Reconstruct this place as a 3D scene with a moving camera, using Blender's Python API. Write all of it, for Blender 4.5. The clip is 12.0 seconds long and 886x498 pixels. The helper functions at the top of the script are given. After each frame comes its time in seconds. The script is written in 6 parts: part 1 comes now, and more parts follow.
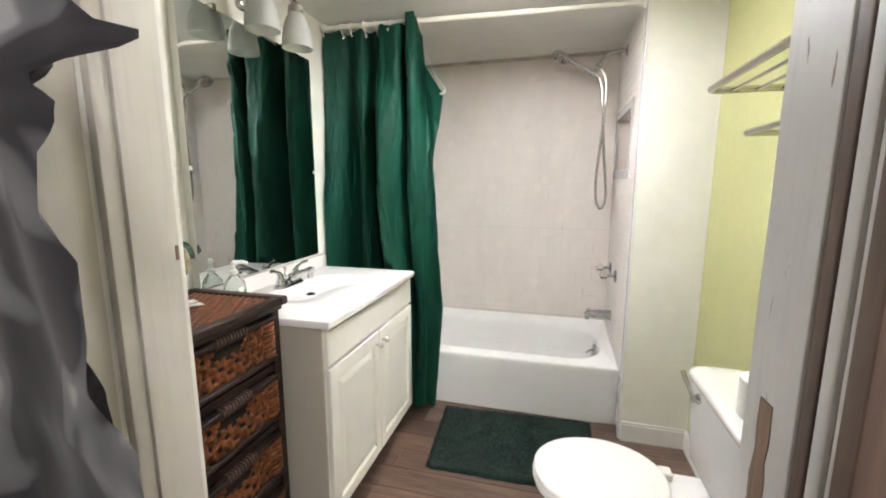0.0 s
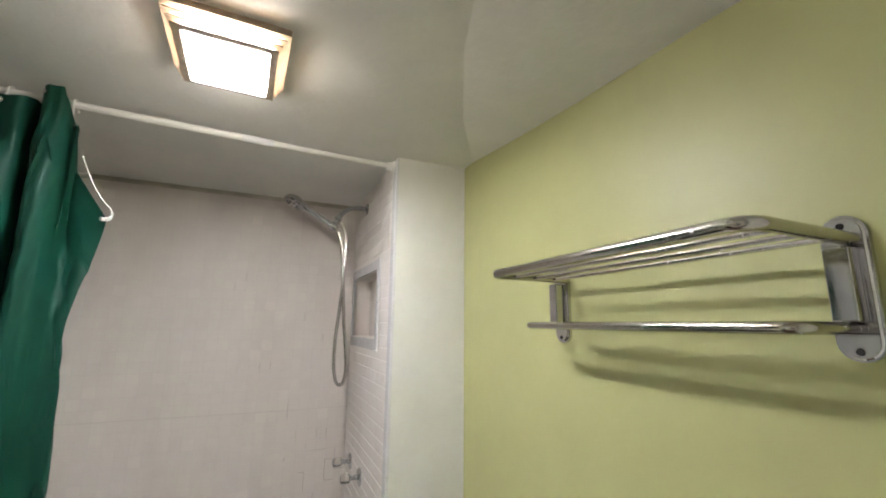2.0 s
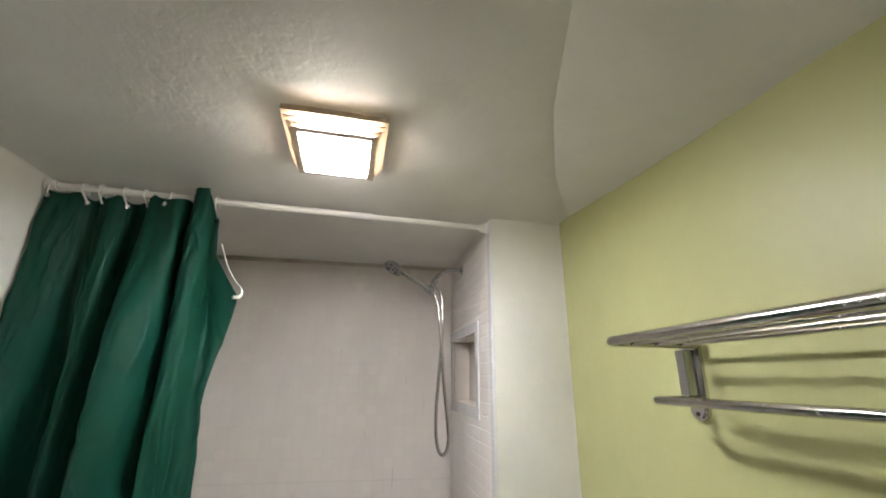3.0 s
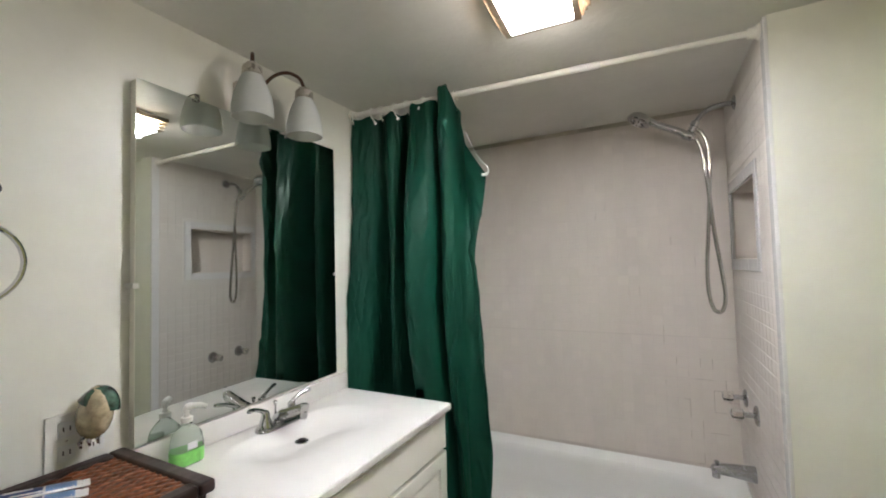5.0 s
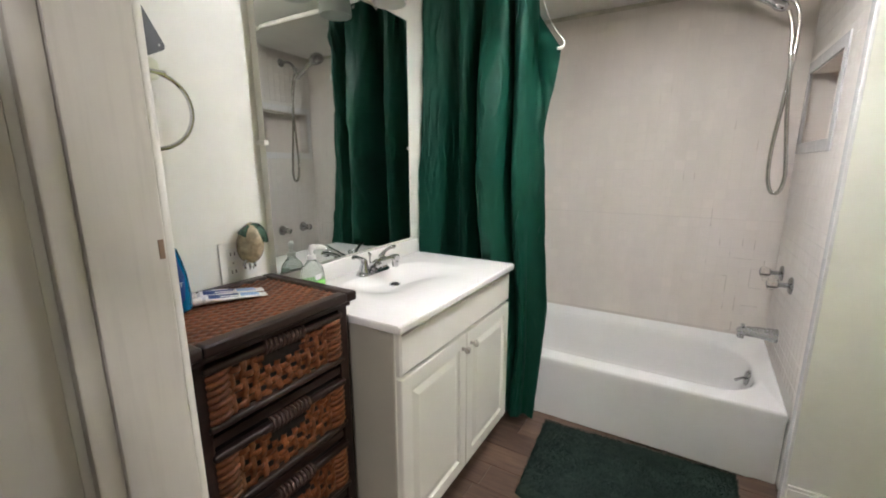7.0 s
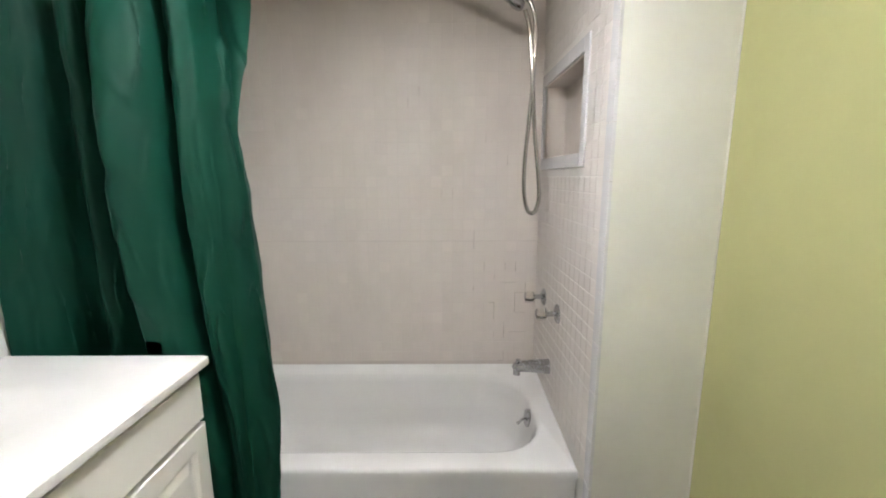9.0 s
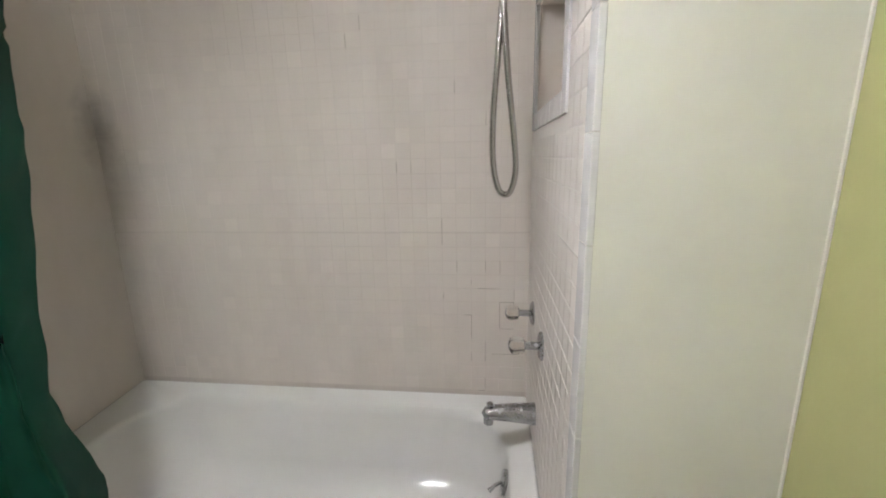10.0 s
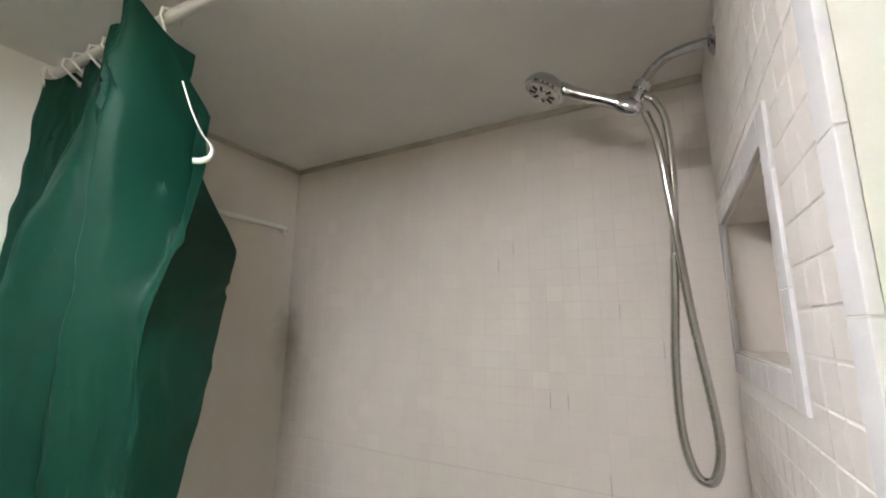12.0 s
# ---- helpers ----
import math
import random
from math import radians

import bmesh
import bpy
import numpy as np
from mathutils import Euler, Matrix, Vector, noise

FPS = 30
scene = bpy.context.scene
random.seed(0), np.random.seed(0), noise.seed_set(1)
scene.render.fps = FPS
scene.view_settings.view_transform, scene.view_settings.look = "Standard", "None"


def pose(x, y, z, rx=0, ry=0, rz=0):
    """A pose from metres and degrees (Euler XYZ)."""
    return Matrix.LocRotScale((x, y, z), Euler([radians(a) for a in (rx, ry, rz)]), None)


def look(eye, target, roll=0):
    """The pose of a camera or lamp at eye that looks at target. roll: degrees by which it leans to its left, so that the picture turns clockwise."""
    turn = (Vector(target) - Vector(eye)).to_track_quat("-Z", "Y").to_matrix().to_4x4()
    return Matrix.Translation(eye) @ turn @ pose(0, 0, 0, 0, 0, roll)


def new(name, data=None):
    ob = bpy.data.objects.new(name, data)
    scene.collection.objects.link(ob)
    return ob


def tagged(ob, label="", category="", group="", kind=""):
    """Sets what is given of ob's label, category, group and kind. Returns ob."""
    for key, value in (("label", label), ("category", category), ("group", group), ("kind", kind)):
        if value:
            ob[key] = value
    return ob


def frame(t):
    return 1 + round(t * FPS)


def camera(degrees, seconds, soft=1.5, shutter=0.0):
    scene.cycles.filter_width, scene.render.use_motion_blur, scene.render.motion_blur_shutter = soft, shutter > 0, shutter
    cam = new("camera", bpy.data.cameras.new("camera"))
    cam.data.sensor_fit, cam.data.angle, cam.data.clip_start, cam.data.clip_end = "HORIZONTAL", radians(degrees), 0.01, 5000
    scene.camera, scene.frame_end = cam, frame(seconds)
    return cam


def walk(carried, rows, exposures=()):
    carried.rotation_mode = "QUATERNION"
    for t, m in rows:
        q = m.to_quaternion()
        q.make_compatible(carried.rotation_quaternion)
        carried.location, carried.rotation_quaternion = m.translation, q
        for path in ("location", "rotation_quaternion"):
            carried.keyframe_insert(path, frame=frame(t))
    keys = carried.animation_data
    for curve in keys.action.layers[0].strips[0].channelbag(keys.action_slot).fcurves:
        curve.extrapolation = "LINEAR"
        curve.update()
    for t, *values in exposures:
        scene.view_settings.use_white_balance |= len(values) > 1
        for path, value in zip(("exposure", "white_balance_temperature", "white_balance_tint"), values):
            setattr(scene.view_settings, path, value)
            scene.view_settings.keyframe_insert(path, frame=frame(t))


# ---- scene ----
cam = camera(94.8, 12.0, soft=1.9)
PATH = [
    (0, (1.163, -0.006, 1.239), (0.645, 1.901, 0.928), 0.0),
    (0.5, (1.169, 0.159, 1.24), (1.009, 2.137, 0.992), -0.3),
    (1, (1.157, 0.324, 1.271), (1.388, 2.305, 1.123), -0.2),
    (1.5, (1.094, 0.451, 1.314), (1.684, 2.361, 1.364), 0.3),
    (2, (1.078, 0.514, 1.381), (1.853, 2.32, 1.749), 0.8),
    (2.5, (1.068, 0.523, 1.423), (1.696, 2.325, 2.023), 0.6),
    (2.7, (1.049, 0.527, 1.423), (1.563, 2.351, 2.062), 0.6),
    (4.3, (1.234, 0.559, 1.34), (0.743, 2.486, 1.548), -0.7),
    (4.5, (1.232, 0.541, 1.328), (0.639, 2.445, 1.48), -0.8),
    (5, (1.193, 0.506, 1.322), (0.277, 2.282, 1.405), -1.5),
    (5.5, (1.149, 0.486, 1.338), (-0.047, 2.086, 1.431), -2.2),
    (6, (1.116, 0.449, 1.327), (-0.193, 1.961, 1.298), -1.3),
    (6.5, (1.11, 0.341, 1.272), (-0.107, 1.906, 1.007), -0.5),
    (6.7, (1.111, 0.274, 1.247), (-0.028, 1.878, 0.89), -0.4),
    (8.3, (1.11, 0.412, 1.209), (0.692, 2.324, 0.801), 0.1),
    (8.5, (1.097, 0.558, 1.232), (0.792, 2.498, 0.857), -0.2),
    (9, (1.082, 0.933, 1.244), (1.08, 2.903, 0.895), -0.2),
    (9.5, (1.154, 1.253, 1.235), (1.313, 3.212, 0.864), 0.6),
    (10, (1.379, 1.44, 1.203), (1.155, 3.377, 0.76), -1.2),
    (10.5, (1.471, 1.543, 1.177), (0.831, 3.4, 0.799), -2.5),
    (11, (1.456, 1.591, 1.225), (0.567, 3.375, 1.056), -2.6),
    (11.5, (1.417, 1.599, 1.302), (0.459, 3.351, 1.421), -1.2),
    (12, (1.382, 1.588, 1.37), (0.44, 3.312, 1.743), 0.5),
]
EXPOSURES = [(0, 0.4), (0.5, 0.18), (1.0, 0.03), (1.5, -0.12), (2.5, -0.36), (4.5, -0.36), (5.5, -0.36), (6.0, -0.3), (6.5, -0.16), (8.5, -0.05), (9.0, -0.14), (9.5, -0.22), (10.5, -0.31), (12, -0.14)]
walk(cam, [(t, look(eye, target, roll)) for t, eye, target, roll in PATH], EXPOSURES)

# ---------------------------------------------------------------- light
world = bpy.data.worlds.new("world")
scene.world = world
world.use_nodes = True
world.node_tree.nodes["Background"].inputs[0].default_value = (0.02, 0.02, 0.02, 1)
LAMP_GLOW = 162.0        # the lit glass of the bathroom ceiling lamp
LAMP_SIDE = 78.0        # the same glass seen through its slatted sides
HALL_FILL = 130.0        # unseen fill lamp added out in the hall


# ---------------------------------------------------------------- materials
def tree(name):
    m = bpy.data.materials.new(name)
    m.use_nodes = True
    nt = m.node_tree
    return m, nt, nt.nodes["Principled BSDF"]


def link(nt, a, b):
    nt.links.new(a, b)


def coords(nt, scale=(1, 1, 1)):
    geo = nt.nodes.new("ShaderNodeNewGeometry")
    mp = nt.nodes.new("ShaderNodeMapping")
    mp.inputs["Scale"].default_value = scale
    link(nt, geo.outputs["Position"], mp.inputs["Vector"])
    return mp.outputs["Vector"]


def noise_tex(nt, vec, scale, detail=4.0, rough=0.55, dist=0.0):
    n = nt.nodes.new("ShaderNodeTexNoise")
    n.inputs["Scale"].default_value, n.inputs["Detail"].default_value = scale, detail
    n.inputs["Roughness"].default_value, n.inputs["Distortion"].default_value = rough, dist
    link(nt, vec, n.inputs["Vector"])
    return n.outputs["Fac"]


def ramp(nt, fac, stops):
    r = nt.nodes.new("ShaderNodeValToRGB")
    els = r.color_ramp.elements
    while len(els) < len(stops):
        els.new(0.5)
    for e, (p, c) in zip(els, stops):
        e.position, e.color = p, (*c, 1)
    link(nt, fac, r.inputs["Fac"])
    return r.outputs["Color"]


def mix(nt, fac, a, b, mode="MIX"):
    n = nt.nodes.new("ShaderNodeMix")
    n.data_type, n.blend_type = "RGBA", mode
    for sock, v in ((n.inputs["Factor"], fac), (n.inputs[6], a), (n.inputs[7], b)):
        if isinstance(v, (int, float)):
            sock.default_value = v
        elif isinstance(v, tuple):
            sock.default_value = (*v, 1)
        else:
            link(nt, v, sock)
    return n.outputs[2]


def bump(nt, bsdf, heights, strength=0.3, distance=0.002):
    """Chains bumps of (height, strength, distance)."""
    last = None
    for h, s, d in heights:
        b = nt.nodes.new("ShaderNodeBump")
        b.inputs["Strength"].default_value, b.inputs["Distance"].default_value = s, d
        link(nt, h, b.inputs["Height"])
        if last:
            link(nt, last, b.inputs["Normal"])
        last = b.outputs["Normal"]
    link(nt, last, bsdf.inputs["Normal"])


def shade(c, k):
    return tuple(min(1.0, v * k) for v in c)


def paint(name, colour, rough=0.5, grain=220.0, relief=0.15, blotch=0.08, big=3.0, coarse=None):
    """Painted surface: soft blotches, roller stipple, roughness that varies."""
    m, nt, b = tree(name)
    v = coords(nt)
    a = noise_tex(nt, v, big, 5)
    f = noise_tex(nt, v, 40, 4)
    col = ramp(nt, a, [(0.3, shade(colour, 1 - blotch)), (0.7, shade(colour, 1 + blotch * 0.5))])
    col = mix(nt, f, col, mix(nt, 0.05, col, (0.25, 0.2, 0.15)))
    link(nt, col, b.inputs["Base Color"])
    link(nt, ramp(nt, f, [(0.2, (rough * 0.85,) * 3), (0.8, (min(1, rough * 1.15),) * 3)]), b.inputs["Roughness"])
    hs = [(noise_tex(nt, v, grain, 3), relief, 0.0006)]
    if coarse:
        hs.append((noise_tex(nt, v, coarse[0], 4, 0.5, 0.3), coarse[1], coarse[2]))
    bump(nt, b, hs)
    return m


def plain(name, colour, rough=0.4, metal=0.0, vary=0.06, scale=60.0, relief=0.0, coat=0.0):
    m, nt, b = tree(name)
    v = coords(nt)
    f = noise_tex(nt, v, scale, 4)
    link(nt, ramp(nt, f, [(0.25, shade(colour, 1 - vary)), (0.75, shade(colour, 1 + vary))]), b.inputs["Base Color"])
    link(nt, ramp(nt, f, [(0.2, (rough * 0.8,) * 3), (0.8, (min(1, rough * 1.25),) * 3)]), b.inputs["Roughness"])
    b.inputs["Metallic"].default_value = metal
    b.inputs["Coat Weight"].default_value = coat
    if relief:
        bump(nt, b, [(noise_tex(nt, v, scale * 3, 3), relief, 0.001)])
    return m


def chrome(name, colour=(0.72, 0.72, 0.74), rough=0.07):
    m, nt, b = tree(name)
    v = coords(nt)
    f = noise_tex(nt, v, 90, 5)
    b.inputs["Base Color"].default_value = (*colour, 1)
    b.inputs["Metallic"].default_value = 1
    link(nt, ramp(nt, f, [(0.35, (rough,) * 3), (0.75, (rough * 2.6,) * 3)]), b.inputs["Roughness"])
    return m


def clear(name, colour, rough=0.05, ior=1.45, trans=1.0):
    m, nt, b = tree(name)
    f = noise_tex(nt, coords(nt), 120, 3)
    b.inputs["Base Color"].default_value = (*colour, 1)
    b.inputs["Transmission Weight"].default_value = trans
    b.inputs["IOR"].default_value = ior
    link(nt, ramp(nt, f, [(0.3, (rough,) * 3), (0.8, (rough * 2,) * 3)]), b.inputs["Roughness"])
    return m


def tile_mat(name, colour, rough=0.28, dirt=(0.33, 0.27, 0.22)):
    """Glazed and overpainted tile; each piece differs a little, runs and grime on a larger scale."""
    m, nt, b = tree(name)
    v = coords(nt)
    oi = nt.nodes.new("ShaderNodeObjectInfo")
    gi = nt.nodes.new("ShaderNodeNewGeometry")
    add = nt.nodes.new("ShaderNodeMath")
    add.operation = "ADD"
    link(nt, oi.outputs["Random"], add.inputs[0])
    link(nt, gi.outputs["Random Per Island"], add.inputs[1])
    fr = nt.nodes.new("ShaderNodeMath")
    fr.operation = "FRACT"
    link(nt, add.outputs[0], fr.inputs[0])
    piece = ramp(nt, fr.outputs[0], [(0.0, shade(colour, 0.985)), (0.93, shade(colour, 1.01)), (1.0, shade(colour, 1.045))])
    big = noise_tex(nt, coords(nt, (1, 1, 0.35)), 5, 5)
    col = mix(nt, ramp(nt, big, [(0.45, (0, 0, 0)), (0.85, (0.22, 0.22, 0.22))]), piece, dirt)
    # a darker smudge with a ragged edge in the far corner
    d = nt.nodes.new("ShaderNodeVectorMath")
    d.operation = "DISTANCE"
    mp = nt.nodes.new("ShaderNodeMapping")
    mp.inputs["Scale"].default_value = (1, 1, 0.5)
    link(nt, v, mp.inputs["Vector"])
    link(nt, mp.outputs["Vector"], d.inputs[0])
    d.inputs[1].default_value = (0.02, 2.78, 0.66)
    wob = nt.nodes.new("ShaderNodeMath")
    wob.operation = "MULTIPLY_ADD"
    wob.inputs[1].default_value = 0.12
    link(nt, noise_tex(nt, v, 14, 4), wob.inputs[0])
    link(nt, d.outputs["Value"], wob.inputs[2])
    col = mix(nt, ramp(nt, wob.outputs[0], [(0.06, (0.45, 0.45, 0.45)), (0.15, (0, 0, 0))]), col, (0.16, 0.14, 0.12))
    link(nt, col, b.inputs["Base Color"])
    f = noise_tex(nt, v, 25, 4)
    link(nt, ramp(nt, f, [(0.3, (rough * 0.7,) * 3), (0.8, (rough * 1.5,) * 3)]), b.inputs["Roughness"])
    bump(nt, b, [(noise_tex(nt, v, 160, 3), 0.08, 0.0004), (noise_tex(nt, v, 9, 2), 0.10, 0.002)])
    return m


def wood(name, dark, light, scale=(2, 40, 40), rough=0.4, per_piece=0.25):
    m, nt, b = tree(name)
    tc = nt.nodes.new("ShaderNodeTexCoord")
    oi = nt.nodes.new("ShaderNodeObjectInfo")
    mp = nt.nodes.new("ShaderNodeMapping")
    mp.inputs["Scale"].default_value = scale
    link(nt, tc.outputs["Object"], mp.inputs["Vector"])
    comb = nt.nodes.new("ShaderNodeCombineXYZ")
    mul = nt.nodes.new("ShaderNodeMath")
    mul.operation, mul.inputs[1].default_value = "MULTIPLY", 37.0
    link(nt, oi.outputs["Random"], mul.inputs[0])
    for i in range(3):
        link(nt, mul.outputs[0], comb.inputs[i])
    link(nt, comb.outputs[0], mp.inputs["Location"])
    g = noise_tex(nt, mp.outputs["Vector"], 1.0, 6, 0.65, 1.2)
    big = noise_tex(nt, coords(nt), 6, 4)
    col = ramp(nt, g, [(0.28, dark), (0.72, light)])
    rnd = ramp(nt, oi.outputs["Random"], [(0.0, (1 - per_piece,) * 3), (1.0, (1.0,) * 3)])
    col = mix(nt, 1.0, col, rnd, "MULTIPLY")
    col = mix(nt, ramp(nt, big, [(0.4, (0, 0, 0)), (0.8, (0.3, 0.3, 0.3))]), col, dark)
    link(nt, col, b.inputs["Base Color"])
    link(nt, ramp(nt, g, [(0.2, (rough * 1.2,) * 3), (0.8, (rough * 0.8,) * 3)]), b.inputs["Roughness"])
    bump(nt, b, [(g, 0.2, 0.001)])
    return m


def cloth(name, colour, rough=0.75, sheen=0.2, weave=900.0, vary=0.12, blotch=5.0):
    m, nt, b = tree(name)
    v = coords(nt)
    a = noise_tex(nt, v, blotch, 4)
    link(nt, ramp(nt, a, [(0.3, shade(colour, 1 - vary)), (0.7, shade(colour, 1 + vary))]), b.inputs["Base Color"])
    b.inputs["Roughness"].default_value = rough
    b.inputs["Sheen Weight"].default_value = sheen
    bump(nt, b, [(noise_tex(nt, v, weave, 2), 0.15, 0.0006), (noise_tex(nt, v, 22, 4), 0.25, 0.004)])
    return m


def worn_paint(name, colour, bare, amount=0.62, stretch=(9, 9, 1.6), rough=0.5):
    """Old gloss paint with cracks along the grain and chips down to bare wood."""
    m, nt, b = tree(name)
    v = coords(nt, stretch)
    chips = noise_tex(nt, v, 3.2, 7, 0.62, 0.6)
    mask = ramp(nt, chips, [(amount, (0, 0, 0)), (amount + 0.02, (1, 1, 1))])
    grain = noise_tex(nt, coords(nt, (60, 60, 3)), 1.5, 5)
    soft = noise_tex(nt, coords(nt), 4, 4)
    base = ramp(nt, soft, [(0.3, shade(colour, 0.9)), (0.7, shade(colour, 1.05))])
    base = mix(nt, ramp(nt, grain, [(0.55, (0, 0, 0)), (0.8, (0.3, 0.3, 0.3))]), base, shade(colour, 0.6))
    link(nt, mix(nt, mask, base, bare), b.inputs["Base Color"])
    b.inputs["Roughness"].default_value = rough
    bump(nt, b, [(grain, 0.25, 0.001), (mask, -0.4, 0.001)])
    return m


def glow(name, colour, strength):
    m = bpy.data.materials.new(name)
    m.use_nodes = True
    nt = m.node_tree
    e = nt.nodes.new("ShaderNodeEmission")
    e.inputs[0].default_value, e.inputs[1].default_value = (*colour, 1), strength
    link(nt, e.outputs[0], nt.nodes["Material Output"].inputs[0])
    return m


CREAM = paint("cream_wall_paint", (0.84, 0.83, 0.757), 0.42, relief=0.2)
GREEN = paint("lime_green_wall_paint", (0.478, 0.478, 0.222), 0.45, relief=0.22, blotch=0.06)
CEIL = paint("rough_ceiling_paint", (0.84, 0.83, 0.79), 0.34, grain=120, relief=0.25, coarse=(38.0, 0.30, 0.006))
TRIM = paint("white_trim_paint", (0.82, 0.80, 0.75), 0.3, relief=0.08)
HALLPAINT = paint("hall_wall_paint", (0.62, 0.60, 0.55), 0.6)
GROUT = paint("tile_bed", (0.66, 0.60, 0.55), 0.6, relief=0.3)
GROUT_PALE = paint("pale_grout", (0.77, 0.735, 0.69), 0.6, relief=0.3)
TILE_BACK = tile_mat("overpainted_beige_tile", (0.72, 0.66, 0.605), 0.5)
TILE_SIDE = tile_mat("glazed_beige_tile", (0.735, 0.69, 0.645), 0.5)
TILE_WHITE = tile_mat("white_bullnose_tile", (0.79, 0.78, 0.78), 0.18, (0.6, 0.58, 0.55))
ENAMEL = plain("white_tub_enamel", (0.80, 0.79, 0.77), 0.14, 0, 0.02, 8.0, coat=0.4)
CERAMIC = plain("white_toilet_china", (0.82, 0.81, 0.78), 0.1, 0, 0.015, 10.0, coat=0.5)
SEATMAT = plain("white_seat_plastic", (0.82, 0.80, 0.76), 0.18, 0, 0.015, 10.0)
MARBLE = plain("white_cultured_marble", (0.87, 0.845, 0.82), 0.12, 0, 0.025, 12.0, coat=0.3)
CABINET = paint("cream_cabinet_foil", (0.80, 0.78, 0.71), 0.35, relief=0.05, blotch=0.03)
# beige cabinet side, colour darkened further for the shade it stands in
CABINET_SIDE_SHADE = paint("shaded_beige_cabinet_side", (0.46, 0.43, 0.36), 0.5, relief=0.08, blotch=0.04)
CHROME = chrome("polished_chrome", (0.60, 0.60, 0.61))
NICKEL = chrome("brushed_nickel", (0.62, 0.58, 0.53), 0.2)
DULLCHROME = chrome("water_spotted_chrome", (0.46, 0.46, 0.47), 0.14)
STEEL = chrome("polished_steel_tube", (0.52, 0.50, 0.465), 0.12)
BRONZE = plain("dark_bronze", (0.11, 0.06, 0.045), 0.35, 0.7, 0.2, 50.0)
FROST = clear("frosted_glass_shade", (0.80, 0.81, 0.78), 0.5, 1.25, 0.62)
ACRYLIC = clear("clear_acrylic_knob", (0.95, 0.93, 0.9), 0.06)
PLASTIC = plain("white_plastic", (0.80, 0.79, 0.75), 0.35, 0, 0.03)
OLIVE_STRIP = paint("olive_strip", (0.54, 0.50, 0.41), 0.55, relief=0.4, blotch=0.25, big=11.0)
YELLOWGLAZE = plain("yellow_glaze", (0.62, 0.42, 0.08), 0.15, 0, 0.2, 70, coat=0.5)
IVORY = plain("ivory_post_paint", (0.66, 0.66, 0.52), 0.4, 0, 0.05)
GRIME = plain("dark_joint_grime", (0.28, 0.22, 0.175), 0.8, 0, 0.3)
# near-black: shade of hollows and gaps put into the colour, also stopper and screws
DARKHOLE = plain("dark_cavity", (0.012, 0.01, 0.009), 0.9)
VINYL = cloth("dark_green_shower_vinyl", (0.0083, 0.079, 0.050), 0.54, 0.0, 1200, 0.1)
VINYL.node_tree.nodes["Principled BSDF"].inputs["Specular IOR Level"].default_value = 0.3
RUGMAT = cloth("dark_green_shag", (0.013, 0.028, 0.022), 0.95, 0.0, 500, 0.3, 14.0)
FLOORWOOD = wood("brown_floor_plank", (0.085, 0.050, 0.038), (0.23, 0.145, 0.105), (3.0, 30, 30), 0.35, 0.4)
DARKWOOD = wood("espresso_stained_wood", (0.010, 0.005, 0.004), (0.034, 0.016, 0.012), (30, 4, 30), 0.42, 0.2)
RATTAN = wood("reddish_brown_rattan", (0.060, 0.019, 0.008), (0.27, 0.088, 0.031), (60, 60, 60), 0.44, 0.35)
for dull in (DARKWOOD, RATTAN):
    dull.node_tree.nodes["Principled BSDF"].inputs["Specular IOR Level"].default_value = 0.25
RATTAN_DARK = wood("dark_rattan_strip", (0.018, 0.009, 0.007), (0.075, 0.03, 0.018), (60, 60, 60), 0.55, 0.3)
JAMB = worn_paint("old_cream_gloss_paint", (0.60, 0.565, 0.51), (0.35, 0.24, 0.16), 0.80)
JAMB_OLD = worn_paint("cracked_grey_white_paint", (0.56, 0.55, 0.53), (0.20, 0.14, 0.11), 0.655, (16, 16, 3.2), 0.42)
BAREWOOD = wood("bare_worn_wood", (0.14, 0.09, 0.06), (0.30, 0.20, 0.14), (60, 60, 4), 0.6, 0.1)
BROWNWOOD = wood("brown_stained_casing", (0.07, 0.045, 0.035), (0.15, 0.10, 0.075), (40, 40, 3), 0.4, 0.1)
SLATE = paint("dark_slate_tin", (0.062, 0.068, 0.076), 0.45, relief=0.1, blotch=0.35, big=9.0)
CHALK = plain("chalk_grey_print", (0.42, 0.43, 0.41), 0.6, 0, 0.2)
PRINTCREAM = plain("cream_print", (0.50, 0.45, 0.34), 0.5, 0, 0.2, 40)
PRINTBROWN = plain("brown_print", (0.22, 0.13, 0.06), 0.5, 0, 0.3, 40)
PRINTBLACK = plain("black_print", (0.02, 0.018, 0.015), 0.5)
PAPER = paint("white_tissue", (0.85, 0.84, 0.81), 0.9, grain=400, relief=0.5)
CARD = plain("brown_card", (0.20, 0.12, 0.09), 0.8)
BLUEWASH = clear("blue_mouthwash", (0.004, 0.25, 0.58), 0.04, 1.36, 0.6)
CLEARBOTTLE = clear("clear_bottle_plastic", (0.93, 0.96, 0.97), 0.04, 1.2, 0.95)
SOAPCLEAR = clear("pale_soap", (0.90, 0.97, 0.94), 0.08, 1.15, 0.85)
SOAPGREEN = plain("green_label", (0.25, 0.68, 0.16), 0.35, 0, 0.15, 90)
NAVY = plain("navy_label", (0.008, 0.04, 0.19), 0.3, 0, 0.1)
REDPRINT = plain("red_print", (0.55, 0.03, 0.04), 0.35)
WHITEPRINT = plain("white_print", (0.80, 0.80, 0.80), 0.4)
PALEBLUE = plain("pale_blue_print", (0.25, 0.42, 0.70), 0.4)
TEAL = plain("teal_glaze", (0.035, 0.075, 0.05), 0.15, 0, 0.8, 60, coat=0.5)
REDGLAZE = plain("red_glaze", (0.42, 0.05, 0.02), 0.15, 0, 0.3, 70, coat=0.5)
